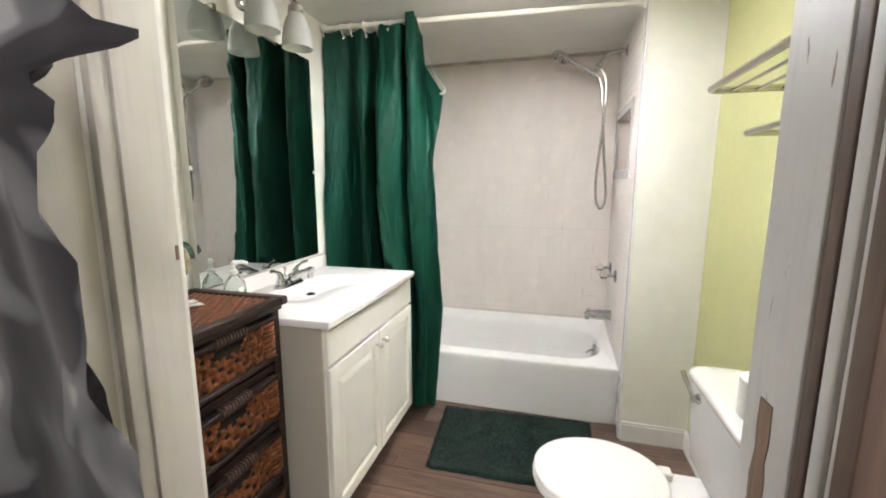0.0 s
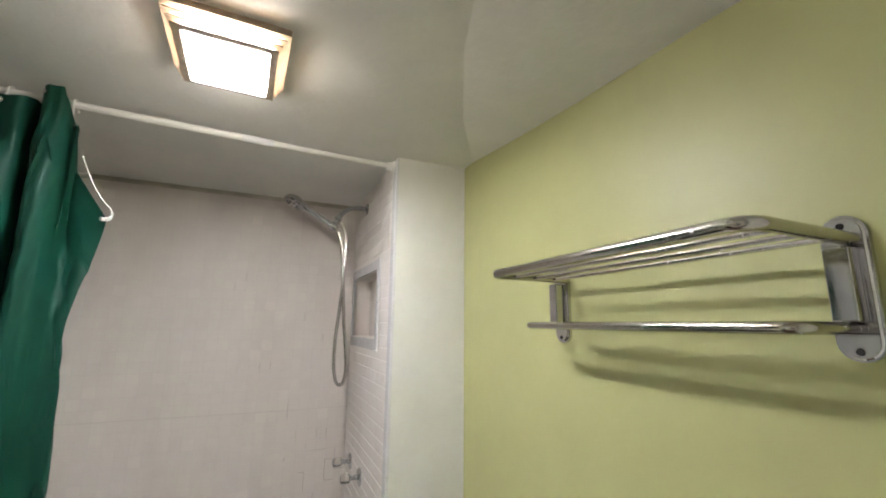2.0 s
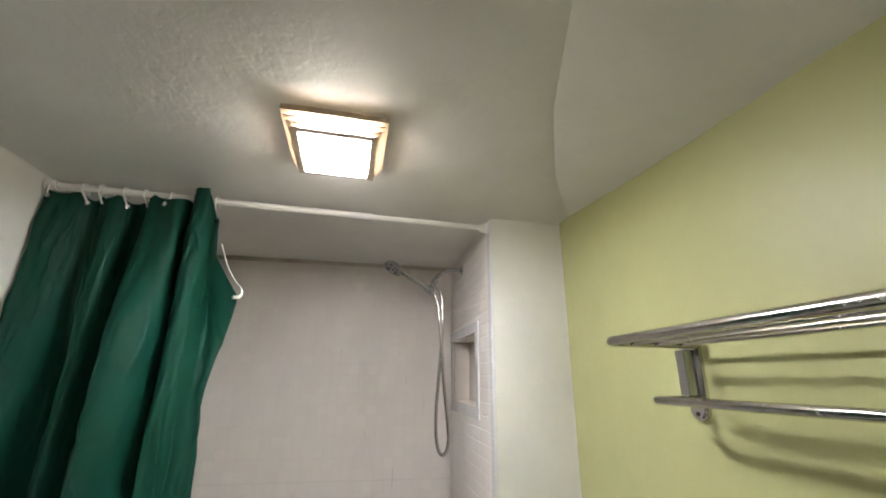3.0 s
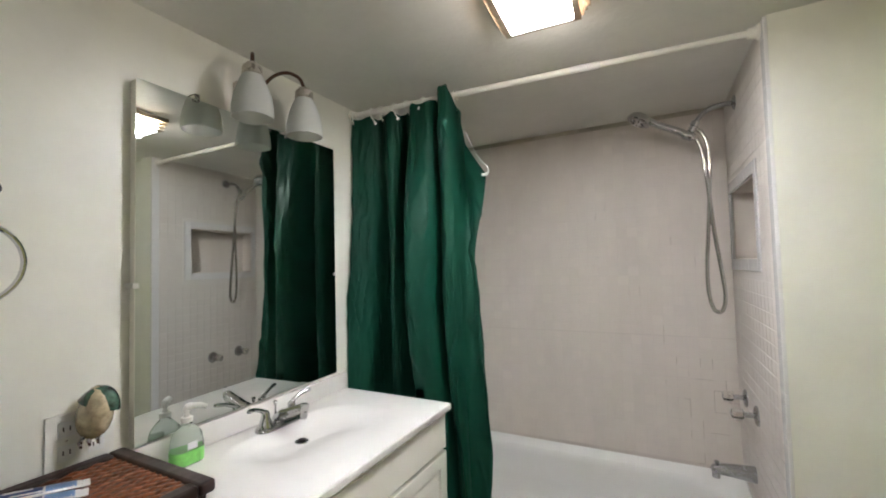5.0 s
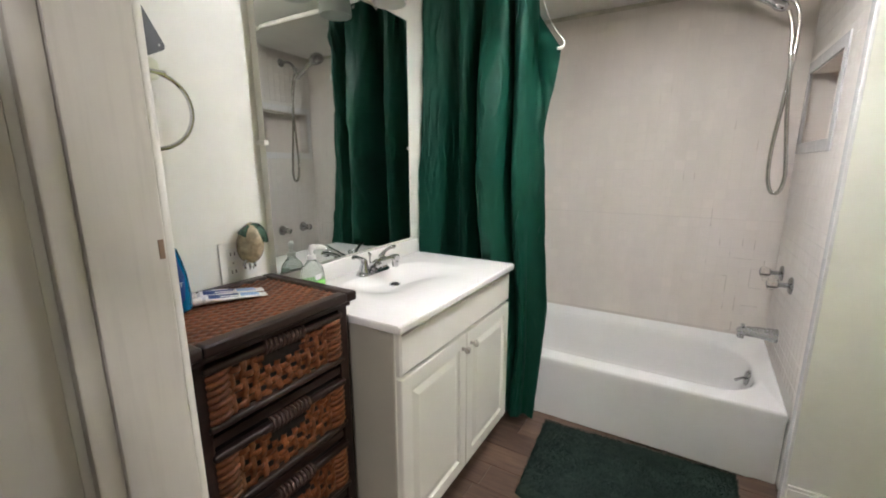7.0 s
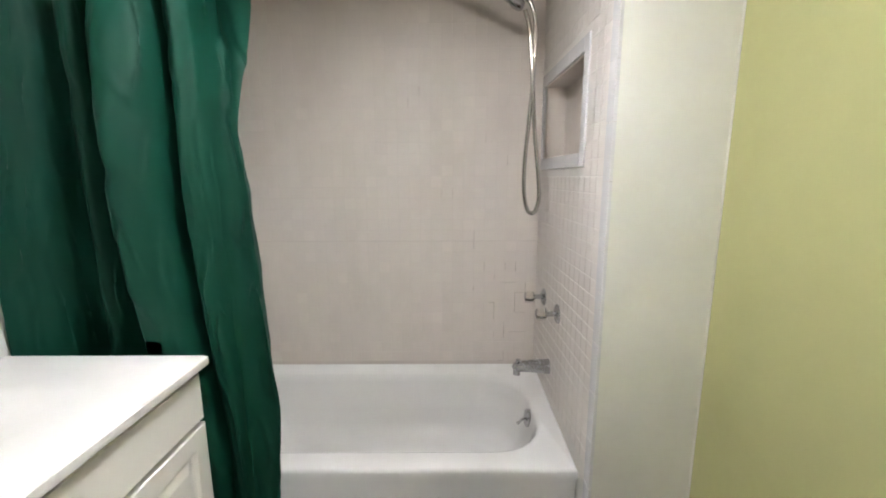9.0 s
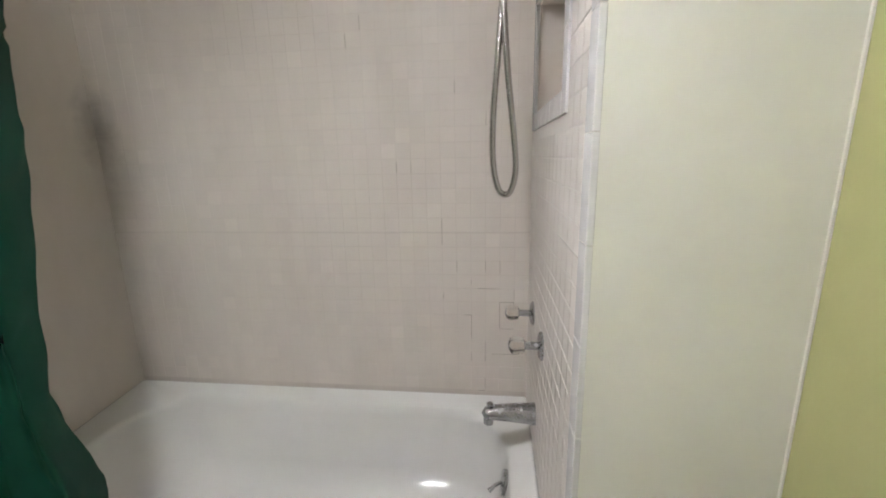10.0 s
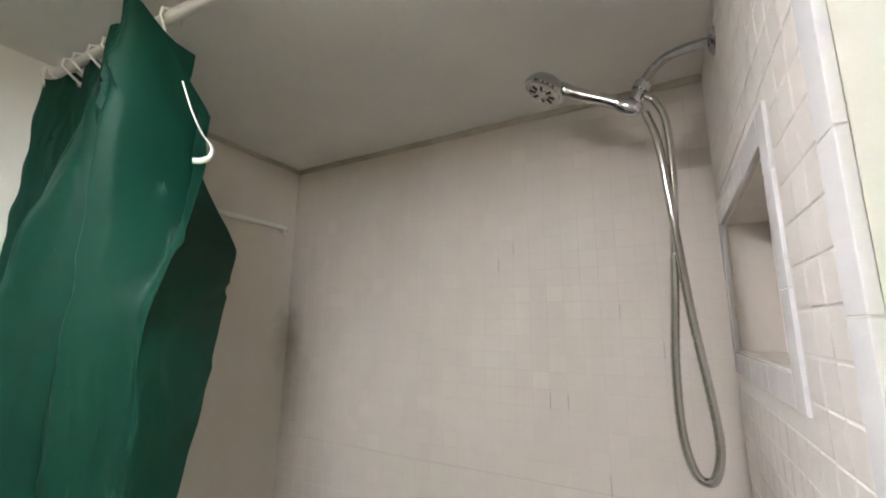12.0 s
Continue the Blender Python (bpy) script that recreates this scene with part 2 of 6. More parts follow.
TANGLAZE = plain("tan_glaze", (0.35, 0.29, 0.19), 0.2, 0, 0.5, 45, coat=0.4)
LAMP_GLASS = glow("lit_lamp_glass", (0.95, 0.948, 0.98), LAMP_GLOW)
# brightest in front of the bulbs, falling off towards the rim
nt = LAMP_GLASS.node_tree
gap = nt.nodes.new("ShaderNodeVectorMath")
gap.operation = "DISTANCE"
link(nt, nt.nodes.new("ShaderNodeNewGeometry").outputs["Position"], gap.inputs[0])
gap.inputs[1].default_value = (0.947, 1.531, 1.98)
fall = nt.nodes.new("ShaderNodeMapRange")
for k, value in enumerate((0.0, 0.088, LAMP_GLOW * 5.7, LAMP_GLOW * 0.12)):
    fall.inputs[k + 1].default_value = value
link(nt, gap.outputs["Value"], fall.inputs[0])
link(nt, fall.outputs[0], nt.nodes["Emission"].inputs[1])
LAMP_SIDES = glow("lit_lamp_glass_side", (1.0, 0.92, 0.85), LAMP_SIDE)
HALL_FILL_GLASS = glow("hall_fill_glow", (0.98, 0.95, 0.97), HALL_FILL)
BRASSWOOD = plain("tarnished_lamp_slat", (0.50, 0.40, 0.29), 0.4, 0.2, 0.2, 60)

m, nt, b = tree("mirror_silver")
b.inputs["Base Color"].default_value = (0.70, 0.74, 0.72, 1)
b.inputs["Metallic"].default_value = 1
link(nt, ramp(nt, noise_tex(nt, coords(nt), 9, 5), [(0.4, (0.01,) * 3), (0.85, (0.05,) * 3)]), b.inputs["Roughness"])
MIRROR = m

m, nt, b = tree("grey_patterned_fabric")
v = coords(nt)
n1 = noise_tex(nt, v, 6.0, 2, 0.5, 0.6)
link(nt, ramp(nt, n1, [(0.46, (0.035, 0.032, 0.038)), (0.49, (0.13, 0.13, 0.14)), (0.54, (0.19, 0.19, 0.20)), (0.57, (0.40, 0.40, 0.40)), (0.62, (0.36, 0.36, 0.37)), (0.64, (0.07, 0.065, 0.07))]), b.inputs["Base Color"])
b.inputs["Roughness"].default_value = 0.9
b.inputs["Sheen Weight"].default_value = 0.2
bump(nt, b, [(noise_tex(nt, v, 700, 2), 0.2, 0.001), (noise_tex(nt, v, 18, 3), 0.3, 0.002)])
CAMO = m


# ---------------------------------------------------------------- mesh tools
PLACE = {}


def weigh_normals(me, limit):
    """Shading normals weighted by face area, so that flats stay flat beside rounded edges."""
    at = [[] for _ in me.vertices]
    faces = [(p.normal.copy(), p.area) for p in me.polygons]
    for p in me.polygons:
        for i in p.vertices:
            at[i].append(p.index)
    out = []
    for p in me.polygons:
        n0 = faces[p.index][0]
        for li in p.loop_indices:
            acc = Vector((0, 0, 0))
            for f in at[me.loops[li].vertex_index]:
                n, a = faces[f]
                if n.dot(n0) > limit:
                    acc += n * a
            out.append(acc.normalized() if acc.length > 0 else n0)
    me.normals_split_custom_set(out)


def finish(me, mat, smooth=True, angle=35):
    me.materials.append(mat)
    if smooth:
        me.polygons.foreach_set("use_smooth", [True] * len(me.polygons))
        me.set_sharp_from_angle(angle=radians(angle))
        if len(me.polygons) < 3000:
            weigh_normals(me, math.cos(radians(angle)))
    me.update()


def solid(name, bm, mat, smooth=True, angle=35):
    """A mesh whose origin is the middle of its base; returns mesh and place."""
    bmesh.ops.recalc_face_normals(bm, faces=bm.faces)
    lo = [min(v.co[i] for v in bm.verts) for i in range(3)]
    hi = [max(v.co[i] for v in bm.verts) for i in range(3)]
    c = Vector(((lo[0] + hi[0]) / 2, (lo[1] + hi[1]) / 2, lo[2]))
    bmesh.ops.translate(bm, vec=-c, verts=bm.verts)
    me = bpy.data.meshes.new(name)
    bm.to_mesh(me)
    bm.free()
    finish(me, mat, smooth, angle)
    return me, c


def part(name, bm, mat, parent, label="", smooth=True, angle=35):
    me, c = solid(name, bm, mat, smooth, angle)
    ob = new(name, me)
    ob.parent = parent
    ob.location = c - PLACE[parent.name]
    PLACE[ob.name] = c
    return tagged(ob, label) if label else ob


def thing(name, bm, mat, label, category, group="", kind="", smooth=True, angle=35):
    me, c = solid(name, bm, mat, smooth, angle)
    ob = new(name, me)
    ob.location = c
    PLACE[ob.name] = c
    return tagged(ob, label, category, group, kind)


def holder(name, at, label, category, group="", kind=""):
    ob = new(name)
    ob.empty_display_size = 0.05
    ob.location = at
    PLACE[ob.name] = Vector(at)
    return tagged(ob, label, category, group, kind)


def structure(name, bm, mat, label, category="wall", smooth=False):
    return thing(name, bm, mat, label, category, kind="structure", smooth=smooth)


def box(bm, x0, x1, y0, y1, z0, z1, r=0.0, seg=2):
    m = Matrix.LocRotScale(((x0 + x1) / 2, (y0 + y1) / 2, (z0 + z1) / 2), None, (abs(x1 - x0), abs(y1 - y0), abs(z1 - z0)))
    res = bmesh.ops.create_cube(bm, size=1.0, matrix=m)
    if r > 0:
        es = {e for v in res["verts"] for e in v.link_edges}
        bmesh.ops.bevel(bm, geom=list(es), offset=r, segments=seg, profile=0.5, affect="EDGES")
    return bm


def B(*a, **k):
    return box(bmesh.new(), *a, **k)


def frame_of(d):
    d = d.normalized()
    up = Vector((0, 0, 1)) if abs(d.z) < 0.95 else Vector((1, 0, 0))
    a = d.cross(up).normalized()
    return a, d.cross(a).normalized()


def rings_to_mesh(bm, rings, caps=(True, True), closed=True):
    vs = [[bm.verts.new(p) for p in r] for r in rings]
    n = len(vs[0])
    for a, b2 in zip(vs, vs[1:]):
        for i in range(n if closed else n - 1):
            j = (i + 1) % n
            bm.faces.new((a[i], a[j], b2[j], b2[i]))
    if caps[0]:
        bm.faces.new(list(reversed(vs[0])))
    if caps[1]:
        bm.faces.new(vs[-1])
    return bm


def tube(bm, pts, r, seg=10, caps=(True, True)):
    """A round bar along points; r is a number or one for each point."""
    pts = [Vector(p) for p in pts]
    rings = []
    a = b2 = None
    for i, p in enumerate(pts):
        d = (pts[min(i + 1, len(pts) - 1)] - pts[max(i - 1, 0)]).normalized()
        if a is None:
            a, b2 = frame_of(d)
        else:
            a = (a - d * a.dot(d)).normalized()
            b2 = d.cross(a).normalized()
        rr = r[i] if isinstance(r, (list, tuple)) else r
        rings.append([p + (a * math.cos(t) + b2 * math.sin(t)) * rr for t in (2 * math.pi * k / seg for k in range(seg))])
    return rings_to_mesh(bm, rings, caps)


def lathe(bm, base, axis, profile, seg=24, caps=(True, True), squash=(1, 1)):
    """Profile rows (distance along the axis, radius)."""
    base, axis = Vector(base), Vector(axis).normalized()
    a, b2 = frame_of(axis)
    rings = []
    for h, r in profile:
        rings.append([base + axis * h + (a * math.cos(t) * squash[0] + b2 * math.sin(t) * squash[1]) * max(r, 1e-4) for t in (2 * math.pi * k / seg for k in range(seg))])
    return rings_to_mesh(bm, rings, caps)


def spline(ctrl, n=8):
    """Catmull-Rom through the points."""
    p = [Vector(c) for c in ctrl]
    p = [p[0] * 2 - p[1]] + p + [p[-1] * 2 - p[-2]]
    out = []
    for i in range(1, len(p) - 2):
        for k in range(n):
            t = k / n
            a, b2, c, d = p[i - 1], p[i], p[i + 1], p[i + 2]
            out.append(0.5 * ((2 * b2) + (c - a) * t + (2 * a - 5 * b2 + 4 * c - d) * t * t + (3 * b2 - a - 3 * c + d) * t ** 3))
    out.append(p[-2])
    return out


def lerp_table(rows, x):
    """Linear value at x in rows of (key, value), keys rising."""
    if x <= rows[0][0]:
        return rows[0][1]
    for (a, va), (b2, vb) in zip(rows, rows[1:]):
        if x <= b2:
            return va + (vb - va) * (x - a) / (b2 - a)
    return rows[-1][1]


def rounded_rect(cx, cy, hx, hy, r, z, seg=6, tilt=0.0):
    """A ring of points: four rounded corners and points along the sides."""
    pts = []
    r = min(r, hx * 0.999, hy * 0.999)
    for sx, sy, a0 in ((1, 1, 0), (-1, 1, 90), (-1, -1, 180), (1, -1, 270)):
        for k in range(seg + 1):
            t = radians(a0 + 90 * k / seg)
            pts.append(Vector((cx + sx * (hx - r) + r * math.cos(t), cy + sy * (hy - r) + r * math.sin(t), z)))
    return pts


def outline_slab(bm, pts2, to3, d0, d1):
    """A flat piece with the outline pts2 between two depths; to3(u, v, d) gives the place."""
    rings = [[to3(u, v, d) for u, v in pts2] for d in (d0, d1)]
    return rings_to_mesh(bm, rings)


# ---------------------------------------------------------------- the rooms
H = 2.04            # ceiling
WX, CX, GX = 0.0, 1.52, 1.81     # mirror wall, shower wall, green wall
DY0, DY1 = 0.40, 0.517            # the door wall's two faces
FY, BY = 2.00, 2.78              # front of the pier, back wall of the shower
JL, JR = 0.574, 1.411            # the door opening

structure("wall_west", B(-0.12, WX, DY1, BY + 0.12, -0.1, H), CREAM, "cream painted wall with mirror and vanity")
structure("wall_east", B(GX, GX + 0.12, DY1, FY, -0.1, H), GREEN, "lime green painted wall behind the toilet")
wall_back = structure("wall_north", B(WX, CX + 0.1, BY + 0.0010, BY + 0.12, -0.1, H), GROUT, "shower back wall of overpainted beige tiles")
NY0, NY1, NZ0, NZ1, NX = 2.25, 2.735, 1.318, 1.615, 1.605   # recess in the shower wall
bm = bmesh.new()
box(bm, CX, GX + 0.12, FY, BY + 0.0010, -0.1, NZ0)
box(bm, CX, GX + 0.12, FY, BY + 0.0010, NZ1, H)
box(bm, CX, GX + 0.12, FY, NY0, NZ0, NZ1)
box(bm, CX, GX + 0.12, NY1, BY + 0.0010, NZ0, NZ1)
box(bm, NX, GX + 0.12, NY0, NY1, NZ0, NZ1)
wall_pier = structure("wall_pier", bm, CREAM, "cream painted wall pier at the end of the bathtub", smooth=False)
bm = bmesh.new()
box(bm, -0.12, JL - 0.02, DY0, DY1, -0.1, H)
box(bm, JR + 0.02, GX + 0.12, DY0, DY1, -0.1, H)
box(bm, JL - 0.02, JR + 0.02, DY0, DY1, 1.99, H)
structure("wall_south", bm, CREAM, "painted wall with the doorway to the hall")
structure("ceiling", B(-0.12, GX + 0.12, DY0, BY + 0.12, H, H + 0.1), CEIL, "rough textured off-white ceiling", "ceiling")
# the ceiling plaster slopes down along the green wall towards the door
bm = bmesh.new()
rings_to_mesh(bm, [[Vector((GX + 0.001, y, z)), Vector((GX + 0.001, y, H + 0.002)), Vector((GX - 6.0 * (H + 0.002 - z), y, H + 0.002))] for y, z in ((1.93, H + 0.001), (1.62, 2.008), (1.31, 1.983), (0.95, 1.963), (0.74, 1.946), (DY1 + 0.001, 1.93))])
structure("ceiling_slope", bm, CEIL, "sloping off-white plaster where ceiling meets the wall", "ceiling")
structure("ceiling_hall", B(-0.9, 2.6, -1.6, DY0, 2.25, 2.35), HALLPAINT, "plain hall ceiling", "ceiling")
bm = bmesh.new()
box(bm, -0.9, 2.6, -1.7, -1.6, -0.1, 2.25)
box(bm, -1.0, -0.9, -1.7, DY0, -0.1, 2.25)
box(bm, 2.6, 2.7, -1.7, DY0, -0.1, 2.25)
box(bm, -0.9, -0.12, DY0, DY0 + 0.1, -0.1, 2.25)
box(bm, GX + 0.12, 2.6, DY0, DY0 + 0.1, -0.1, 2.25)
box(bm, -0.12, GX + 0.12, DY0, DY0 + 0.1, H + 0.1, 2.25)
structure("wall_hall", bm, HALLPAINT, "plain painted hall walls")
floor = structure("floor", B(-0.9, 2.6, -1.6, BY, -0.1, -0.006), DARKHOLE, "brown wood plank floor", "floor")

# door frame
jl = structure("door_jamb_west", B(JL - 0.02, JL, 0.44, 0.5175, 0.0, 1.99, r=0.002), JAMB, "old cream painted door jamb", "door frame", True)
part("door_stop", B(JL - 0.02, JL - 0.004, 0.414, 0.4395, 0.0, 1.99, r=0.003), JAMB, jl)
part("casing", B(JL - 0.09, JL - 0.05, 0.385, 0.3995, 0.0, 2.06, r=0.004), JAMB, jl)
part("inner_casing", B(JL - 0.07, JL - 0.004, DY1 + 0.001, DY1 + 0.012, 0.0, 2.03, r=0.003), TRIM, jl)
part("strike_plate", B(JL - 0.004, JL + 0.0008, 0.5085, 0.5148, 1.118, 1.142, r=0.0005), BAREWOOD, jl, "worn bare notch for the latch")
jr = structure("door_jamb_east", B(JR, JR + 0.02, 0.462, 0.569, 0.0, 1.99, r=0.003), JAMB_OLD, "door jamb with cracked, peeling grey-white paint", "door frame", True)
part("worn_edge", B(JR + 0.002, JR + 0.02, 0.4405, 0.4615, 0.0, 1.99, r=0.003), BROWNWOOD, jr, "edge worn down to dark bare wood")
part("door_stop", B(JR + 0.003, JR + 0.02, 0.419, 0.440, 0.0, 1.99, r=0.004), JAMB_OLD, jr)
part("bead", B(JR + 0.006, JR + 0.02, 0.4025, 0.4185, 0.0, 1.99, r=0.005), JAMB_OLD, jr)
part("casing", B(JR - 0.002, JR + 0.085, 0.372, 0.3995, 0.0, 2.06, r=0.004), BROWNWOOD, jr, "brown stained wooden casing")
rnd = random.Random(5)
pts = []
for k in range(14):
    z = 0.55 + 0.44 * k / 13
    pts.append((0.532 + rnd.uniform(-0.004, 0.004) + 0.012 * (k < 9), z))
for k in range(13, -1, -1):
    z = 0.55 + 0.44 * k / 13 + rnd.uniform(-0.01, 0.01)
    pts.append((0.503 + rnd.uniform(-0.003, 0.003), z))
part("bare_patch", outline_slab(bmesh.new(), pts, lambda u, v, d: Vector((d, u, v)), JR - 0.0012, JR + 0.002), BAREWOOD, jr, "patch of bare brown wood where paint has come off", smooth=False)
structure("door_head", B(JL - 0.02, JR + 0.02, 0.402, 0.55, 1.965, 1.989), JAMB, "painted head of the door frame", "door frame")

# the door, standing open into the hall
door = structure("door_1", B(0.524, 0.560, -0.40, 0.405, 0.012, 1.955, r=0.003), JAMB, "cream painted door standing open into the hall", "door", True)
for z0, z1 in ((0.15, 0.85), (1.0, 1.80)):
    for y0, y1 in ((-0.29, -0.03), (0.07, 0.30)):
        part("panel", B(0.5595, 0.5625, y0, y1, z0, z1, r=0.0012), JAMB, door)

# baseboards
bm = bmesh.new()
box(bm, CX + 0.003, GX - 0.013, FY - 0.012, FY - 0.0005, 0.0, 0.085)
box(bm, CX + 0.003, GX - 0.013, FY - 0.009, FY - 0.0005, 0.085, 0.098, r=0.002)
structure("baseboard_pier", bm, TRIM, "cream painted baseboard", "baseboard")
bm = bmesh.new()
box(bm, GX - 0.012, GX - 0.0005, DY1 + 0.02, FY - 0.0005, 0.0, 0.085)
box(bm, GX - 0.009, GX - 0.0005, DY1 + 0.02, FY - 0.0005, 0.085, 0.098, r=0.002)
structure("baseboard_east", bm, TRIM, "cream painted baseboard", "baseboard")

# thin caulk line where the two colours of paint meet
structure("trim_corner", B(GX - 0.004, GX - 0.0005, FY - 0.004, FY - 0.0005, 0.1, H), TRIM, "ragged caulk line in the corner", "trim")

# tiled faces: the shower wall with its recess
SX = CX - 0.0060
bm = bmesh.new()
y0, y1 = FY + 0.044, BY
box(bm, SX, CX, y0, y1, 0.300, NZ0 - 0.046)
box(bm, SX, CX, y0, y1, NZ1 + 0.046, H - 0.001)
box(bm, SX, CX, y0, NY0 - 0.046, NZ0 - 0.046, NZ1 + 0.046)
box(bm, SX, CX, NY1 + 0.03, y1, NZ0 - 0.046, NZ1 + 0.046)
bed = part("tile_bed", bm, GROUT_PALE, wall_pier, smooth=False)


def tile_mesh(name, w, h, t, e, mat):
    """A pillowed tile: flat top and four sloping sides, facing +z of its own."""
    vs = []
    for s, z in ((1.0, 0.0), (1.0, t - e), (0.0, t)):
        for x, y in ((-1, -1), (1, -1), (1, 1), (-1, 1)):
            inset = 0 if s else e * 1.6
            vs.append((x * (w / 2 - inset), y * (h / 2 - inset), z))
    fs = [(8, 9, 10, 11)]
    for a in (0, 4):
        for i in range(4):
            j = (i + 1) % 4
            fs.append((a + i, a + j, a + 4 + j, a + 4 + i))
    me = bpy.data.meshes.new(name)
    me.from_pydata(vs, [], fs)
    finish(me, mat, False)
    return me


def joined(name, me, poses, mat, parent, label=""):
    base = [v.co.copy() for v in me.vertices]
    faces = [tuple(p.vertices) for p in me.polygons]
    vs, fs = [], []
    for m4 in poses:
        k = len(vs)
        vs += [tuple(m4 @ c) for c in base]
        fs += [tuple(k + i for i in f) for f in faces]
    out = bpy.data.meshes.new(name)
    out.from_pydata(vs, [], fs)
    finish(out, mat, False)
    ob = new(name, out)
    ob.parent = parent
    ob.location = -PLACE[parent.name]
    return tagged(ob, label, kind="stuff")


def pieces(name, me, poses, parent):
    for m4 in poses:
        ob = new(name, me)
        ob.parent = parent
        ob.matrix_basis = Matrix.Translation(-PLACE[parent.name]) @ m4
    return ob


P = 0.0487
rnd = random.Random(11)
FACE_W = Matrix(((0, 0, -1, 0), (1, 0, 0, 0), (0, -1, 0, 0), (0, 0, 0, 1)))   # tile facing -x
FACE_S = Matrix(((1, 0, 0, 0), (0, 0, -1, 0), (0, 1, 0, 0), (0, 0, 0, 1)))    # tile facing -y
near, far = [], []
ROW0 = 0.368
for r in range(34):
    z = ROW0 + (r + 0.5) * P
    for c in range(15):
        y = FY + 0.046 + (c + 0.5) * P
        if y + P / 2 > BY + 0.012 or z + P / 2 > H - 0.01:
            continue
        if NY0 - 0.046 < y + P * 0.35 and y - P * 0.35 < NY1 + 0.03 and NZ0 - 0.046 < z + P * 0.35 and z - P * 0.35 < NZ1 + 0.046:
            continue
        w = rnd.uniform(-0.5, 0.5)
        m4 = Matrix.Translation((CX - 0.0032, y, z)) @ FACE_W @ pose(0, 0, 0, rnd.uniform(-0.25, 0.25), rnd.uniform(-0.25, 0.25), w * 0.6)
        (near if 0.55 < z < 1.72 and y < 2.66 else far).append(m4)
far += near[300:]
near = near[:300]
SIDE = [(tile_mesh("tile", P - 0.0028, P - 0.0028, 0.0044, 0.0009, TILE_SIDE), near, far)]

# white bullnose pieces up the edge and round the recess
trim_poses = [(0.002, 0.028)]
zz = 0.03
while zz < H - 0.01:
    h = min(0.15, H - 0.003 - zz)
    trim_poses.append((zz, h))
    zz += 0.15
for z, h in trim_poses:
    bm = B(CX - 0.0105, CX - 0.0002, FY - 0.0015, FY + 0.0425, z + 0.0004, z + h - 0.0004, r=0.002)
    part("bullnose_tile", bm, TILE_WHITE, wall_pier)
part("joint_bed", B(CX - 0.0092, CX - 0.0002, FY + 0.0005, FY + 0.0415, 0.003, H - 0.004), GROUT_PALE, wall_pier, smooth=False)
bm = bmesh.new()
box(bm, CX - 0.0092, CX - 0.0003, NY0 - 0.0435, NY0 - 0.0025, NZ0 - 0.0435, NZ1 + 0.0435)
box(bm, CX - 0.0092, CX - 0.0003, NY0 - 0.002, NY1 + 0.0275, NZ0 - 0.0435, NZ0 - 0.0025)
box(bm, CX - 0.0092, CX - 0.0003, NY0 - 0.002, NY1 + 0.0275, NZ1 + 0.0025, NZ1 + 0.0435)
box(bm, CX - 0.0092, CX - 0.0003, NY1 + 0.0025, NY1 + 0.0275, NZ0, NZ1)
part("joint_bed", bm, GROUT_PALE, wall_pier, smooth=False)
for ya, yb, za, zb in [(NY0 - 0.045, NY0 - 0.001, NZ0 - 0.045, NZ0 + 0.10), (NY0 - 0.045, NY0 - 0.001, NZ0 + 0.1015, NZ0 + 0.25), (NY0 - 0.045, NY0 - 0.001, NZ0 + 0.2515, NZ1 + 0.045),
                       (NY0, NY0 + 0.15, NZ0 - 0.045, NZ0 - 0.001), (NY0 + 0.1515, NY0 + 0.30, NZ0 - 0.045, NZ0 - 0.001), (NY0 + 0.3015, NY1 + 0.029, NZ0 - 0.045, NZ0 - 0.001),
                       (NY0, NY0 + 0.15, NZ1 + 0.001, NZ1 + 0.045), (NY0 + 0.1515, NY0 + 0.30, NZ1 + 0.001, NZ1 + 0.045), (NY0 + 0.3015, NY1 + 0.029, NZ1 + 0.001, NZ1 + 0.045),
                       (NY1 + 0.001, NY1 + 0.029, NZ0, NZ0 + 0.15), (NY1 + 0.001, NY1 + 0.029, NZ0 + 0.1515, NZ1)]:
    part("recess_trim_tile", B(CX - 0.0105, CX - 0.0002, ya, yb, za, zb, r=0.0016), TILE_WHITE, wall_pier)
bm = bmesh.new()
box(bm, CX + 0.001, NX, NY0 - 0.0005, NY0 + 0.004, NZ0, NZ1)
box(bm, CX + 0.001, NX, NY1 - 0.004, NY1 + 0.0005, NZ0, NZ1)
box(bm, CX + 0.001, NX, NY0 + 0.004, NY1 - 0.004, NZ0 - 0.0005, NZ0 + 0.004)
box(bm, CX + 0.001, NX, NY0 + 0.004, NY1 - 0.004, NZ1 - 0.004, NZ1 + 0.0005)
box(bm, NX - 0.004, NX + 0.0005, NY0 + 0.004, NY1 - 0.004, NZ0 + 0.004, NZ1 - 0.004)
part("recess_lining", bm, TILE_BACK, wall_pier, "beige tiled lining of the recess", smooth=False)

